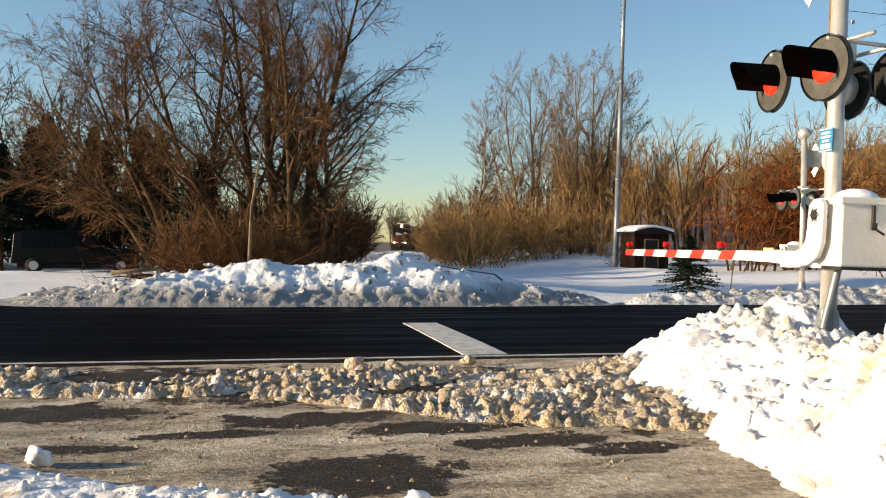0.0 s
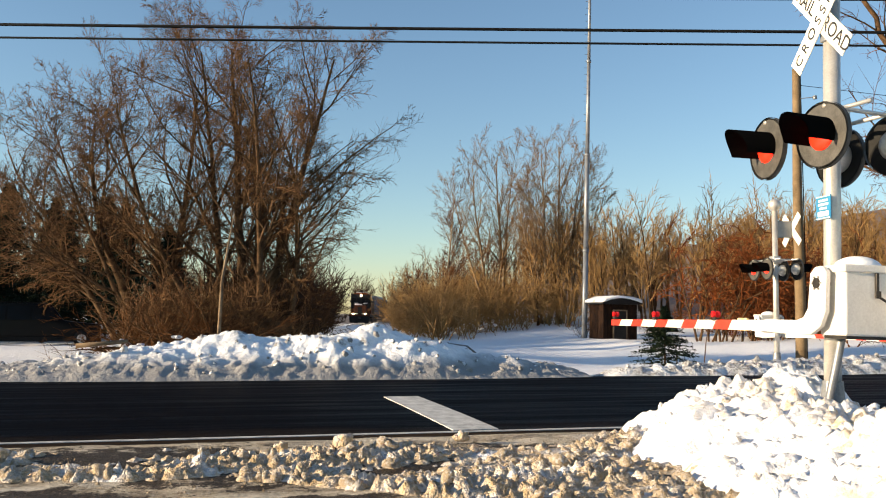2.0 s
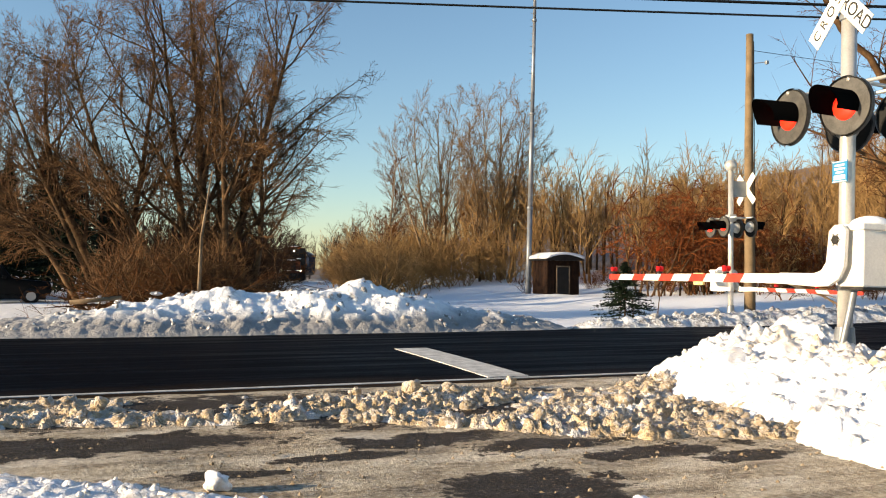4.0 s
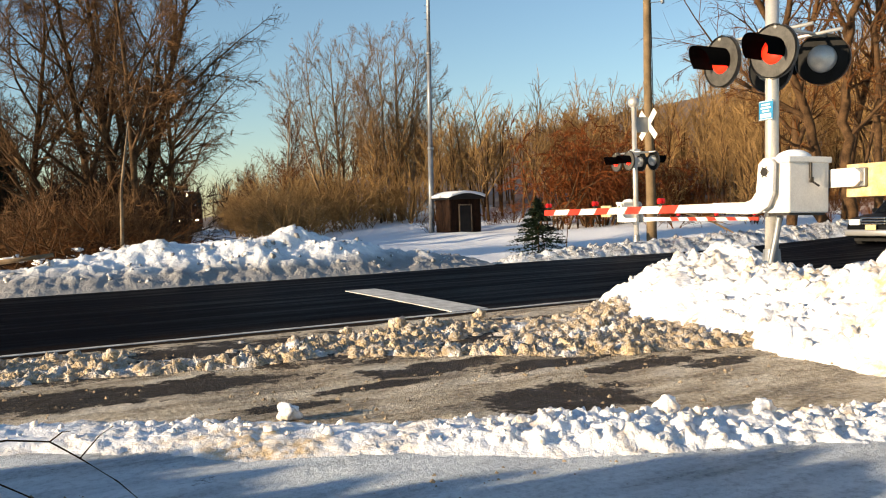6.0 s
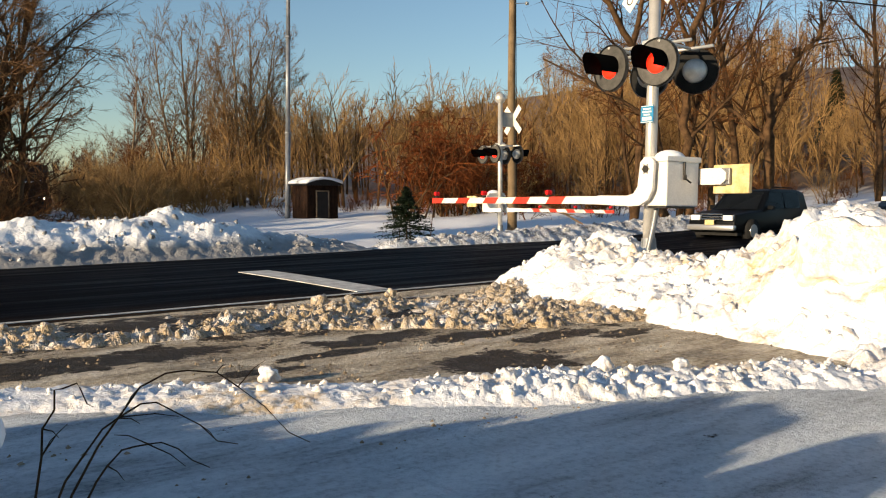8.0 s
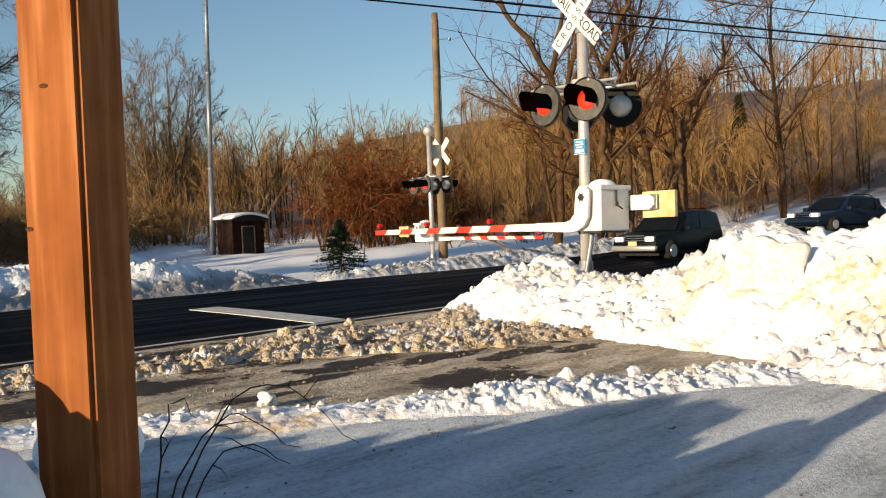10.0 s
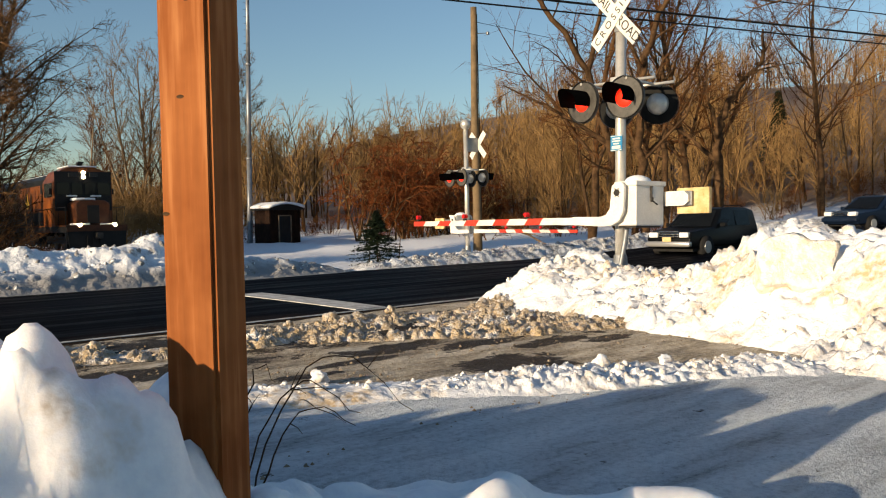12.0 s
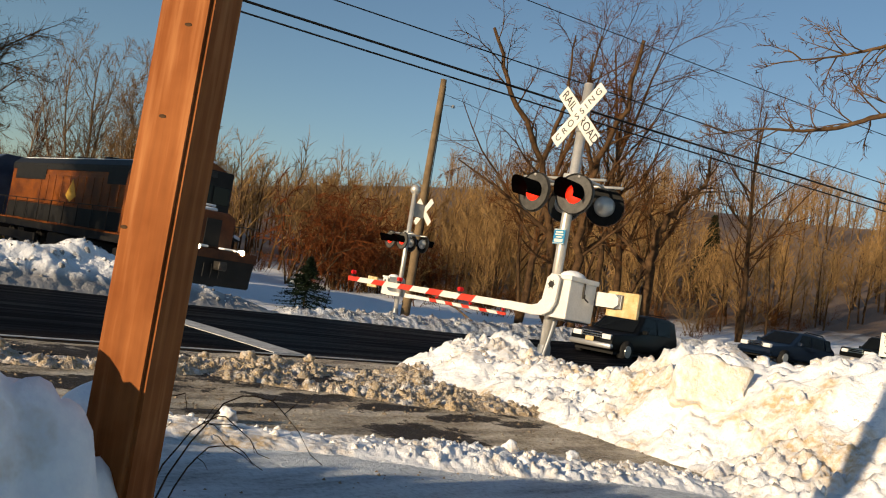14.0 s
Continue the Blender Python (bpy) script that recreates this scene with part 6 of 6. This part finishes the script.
def near_post():
    t = thing("wooden_post", pose(-6.50, 0.70, 0.0, 0, 0, 30), "square brown-stained wooden post rising from the snow", "post")
    bm = box(B(), -0.088, 0.088, -0.088, 0.088, -0.1, 4.2, 0)
    bmesh.ops.bevel(bm, geom=[e for e in bm.edges if abs(e.verts[0].co.z - e.verts[1].co.z) > 1], offset=0.012, segments=2, affect="EDGES")
    part("shaft", bm, POST_WOOD, t)
    rnd = random.Random(4)
    for (u, z, face) in ((-0.02, 2.0, 0), (0.07, 1.38, 0), (0.01, 1.72, 0)):
        bm = ball(B(), (0, 0, 0), 0.010, 2, (1.3, 0.12, 0.6))
        k = part("knot", bm, BARK, t, "dark knot", True)
        k.location = (-0.088, u, z)
        k.rotation_euler = (0, 0, radians(90))


near_post()


def shrub(p, seed, n, size, lean, label):
    rnd = random.Random(seed)
    out = (([], []), ([], []))
    for _ in range(n):
        grow(rnd, out, Vector((rnd.uniform(-.12, .12), rnd.uniform(-.1, .1), -0.05)), Vector((lean[0] + rnd.gauss(0, .4), lean[1] + rnd.gauss(0, .4), 1)).normalized(), size * rnd.uniform(.6, 1.1), 0.006, 0,
             [(7, 0.10, -0.06, 3, 0.45, 0.7), (4, 0.15, -0.02, 2, 0.4, 0.7), (2, 0.2, 0, 0, 0, 0)])
    t = thing("bare_shrub", pose(*p), label, "shrub")
    from_lists("stem", *out[0], BARK, t)
    from_lists("twig", *out[1], BARK, t)


def arching_shrub():
    """Long thin canes that bow over to the east."""
    t = thing("bare_shrub", pose(-5.98, 1.5, 0.12), "thin dark bare canes arching out of the snow", "shrub")
    rnd = random.Random(6)
    canes = [(0.05, 0.62, 0.95, 0.02), (0.0, 0.50, 0.75, 0.15), (0.0, 0.62, 0.22, 0.05), (-0.05, 0.60, -0.12, 0.1), (0.08, 0.42, 0.45, -0.1)]
    for x0, h, reach, side in canes:
        V, F, pts = [], [], []
        for i in range(13):
            u = i / 12
            pts.append(Vector((x0 + reach * u ** 1.3, side * u, h * math.sin(min(1.0, u * 1.05) * math.pi * (0.62 + 0.25 * abs(reach))))) + Vector((rnd.gauss(0, .006), rnd.gauss(0, .006), rnd.gauss(0, .006))))
        tube(V, F, pts, [0.0048 - 0.003 * i / 12 for i in range(13)], 5)
        cane = from_lists("cane", V, F, BARK, t)
        for k in range(3):
            i = rnd.randrange(4, 11)
            V, F = [], []
            d = Vector((rnd.uniform(-.2, .5), rnd.gauss(0, .3), rnd.uniform(-.5, .6))).normalized() * rnd.uniform(.06, .2)
            tube(V, F, [pts[i], pts[i] + d * 0.6 + Vector((0, 0, .01)), pts[i] + d], [0.003, 0.0022, 0.0012], 3)
            from_lists("twig", V, F, BARK, cane)


arching_shrub()


def stump():
    t = thing("stump", pose(-6.22, 1.42, 0.0), "dark short stump under a round cap of snow", "stump")
    bm = rod(B(), (0, 0, -0.1), (0, 0, 0.55), 0.17, 0.15, 18)
    part("trunk", bm, LOCO_BLACK, t, "", True)
    bm = ball(B(), (0, 0, 0.66), 0.175, 3, (1, 1, 0.75))
    for v in bm.verts:
        v.co += Vector((0, 0, 1)) * 0.04 * noise.noise(v.co * 5)
    part("snow_cap", bm, SNOW, t, "round cap of snow", True)


stump()
shrub((-7.3, 1.55, 0.35), 5, 4, 0.5, (0.1, 0.0), "dry weed stalks beside the post")


def brush_pile():
    rnd = random.Random(8)
    out = (([], []), ([], []))
    for _ in range(90):
        grow(rnd, out, Vector((rnd.uniform(-1.7, 1.7), rnd.uniform(-0.6, 1.0), rnd.uniform(0, 0.8))), Vector((rnd.gauss(0, 1), rnd.gauss(0, .5), rnd.uniform(0.0, 0.7))).normalized(), rnd.uniform(1.0, 2.4), 0.03, 0, BUSH)
    t = thing("brush_heap", pose(-3.3, 22.9, -0.25), "heap of cut branches dusted with snow behind the bank", "brush heap")
    from_lists("branch", *out[0], BARK, t)
    from_lists("twig", *out[1], TWIG, t)
    for k in range(8):
        bm = ball(B(), (0, 0, 0), rnd.uniform(0.08, 0.2), 3, (1.5, 1.0, 0.55))
        for v in bm.verts:
            v.co *= 1 + 0.9 * noise.noise(v.co * 7 + Vector((k, 0, 0)))
        o = part("snow_patch", bm, SNOW, t, "snow caught on branches", True)
        o.location = (rnd.uniform(-1.6, 1.7), rnd.uniform(-0.5, 0.3), rnd.uniform(0.55, 0.95))


brush_pile()


def sapling():
    t = thing("sapling", pose(-2.35, 22.3, -0.2), "pale crooked sapling trunk beside the brush heap", "sapling")
    V, F = [], []
    tube(V, F, [Vector(p) for p in ((0, 0, -0.1), (0.05, 0, 1.2), (0.08, 0, 2.4), (0.22, 0, 3.4), (0.34, 0, 4.2))], [0.055, 0.05, 0.04, 0.03, 0.015], 7)
    from_lists("trunk", V, F, BARK_PALE, t)


sapling()


def speed_sign():
    t = thing("speed_sign", pose(SIGN[0], SIGN[1], -0.1, 0, 0, -74 + 180), "white speed limit sign on a steel post by the road", "road sign")
    part("post", box(B(), -0.03, 0.03, 0.01, 0.05, 0, SIGN[2] + 0.45, 0.004), STEEL_GREY, t)
    plate = part("plate", box(B(), -0.305, 0.305, 0.052, 0.058, SIGN[2] - 0.28, SIGN[2] + 0.48, 0), WHITE_TAPE, t, "white plate with black lettering")
    turn = Matrix(((-1, 0, 0, 0), (0, 0, 1, 0.062), (0, 1, 0, 0), (0, 0, 0, 1)))
    for word, size, z in (("SPEED", 0.17, 0.36), ("LIMIT", 0.17, 0.20), ("30", 0.36, -0.06)):
        text_mesh("lettering", word, size, Matrix.Translation((0, 0, SIGN[2] + z)) @ turn, LETTER, plate)


SIGN = (21.6, 6.10, 1.9)
speed_sign()


def stakes():
    for x, y, h, lean in ((12.3, 24.6, 1.25, 2), (13.1, 24.9, 1.15, -3), (14.6, 25.6, 1.1, 4)):
        t = thing("marker_stake", pose(x, y, -0.4, lean, lean, 0), "thin dark stake standing in the snow", "stake", "stakes in the verge")
        part("shaft", rod(B(), (0, 0, 0), (0, 0, h), 0.022, 0.016, 8), BARK, t)
        part("tip", rod(B(), (0, 0, h), (0, 0, h + 0.06), 0.016, 0.004, 8), BARK, t)


stakes()


def fallen_limb():
    rnd = random.Random(31)
    out = (([], []), ([], []))
    grow(rnd, out, Vector((0, 0, 0)), Vector((0.75, -0.5, -0.42)).normalized(), 3.6, 0.09, 0, [(7, 0.08, 0.02, 6, 0.4, 0.7), (4, 0.15, 0.02, 4, 0.4, 0.7), (2, 0.2, 0, 0, 0, 0)])
    t = thing("fallen_limb", pose(20.6, 26.0, 1.35), "pale broken limb hanging in the brush", "limb")
    from_lists("branch", *out[0], BARK_PALE, t)
    from_lists("twig", *out[1], TWIG_PALE, t)


fallen_limb()


def log():
    bm = rod(B(), (-0.55, 0, 0), (0.45, 0.05, 0.10), 0.05, 0.04, 10)
    o = link_mesh("log", bm, BARK_PALE)
    o.location = (-4.7, 17.9, 0.62)
    tagged(o, "short split log stuck in the snow bank", "log")


log()


# ---- what moves ----
NOSE = [(0, 131), (3, 111.5), (5, 97.5), (7, 83), (9, 68), (11, 51.5), (12.5, 37.6), (14, 23.3)]


def nose_y(t):
    """How far up the line the engine's front is at t seconds."""
    return float(np.interp(t, [a for a, _ in NOSE], [b for _, b in NOSE]))


def smooth_nose(t):
    return sum(nose_y(min(14, max(0, t + k * 0.25))) for k in (-2, -1, 0, 1, 2)) / 5 if 0.5 < t < 13.5 else nose_y(t)


def rail_pose(front, length):
    """The pose of a vehicle whose front is at front metres along y, its tail on the track as well."""
    a = Vector((float(track_x(front)), front, 0.03))
    back = front + length * 0.985
    b = Vector((float(track_x(back)), back, 0.03))
    d = b - a
    return pose(a.x, a.y, a.z, 0, 0, -math.degrees(math.atan2(d.x, d.y)))


def motions():
    steps = [i * 0.5 for i in range(29)]
    walk(engine, [(t, rail_pose(smooth_nose(t), 19.9)) for t in steps])
    walk(wagon, [(t, rail_pose(smooth_nose(t) + 19.9, 16.2)) for t in steps])
    for wheels, r in ((engine_wheels, 0.5), (wagon_wheels, 0.45)):
        for w, y in wheels:
            rows, turn = [], 0.0
            fine = [i * 0.1 for i in range(141)]
            for t in fine:
                turn = math.degrees((NOSE[0][1] - smooth_nose(t)) / r)
                rows.append((t, pose(0, y, w.location.z if not rows else rows[0][1].translation.z, turn % 360)))
            walk(w, rows)


motions()
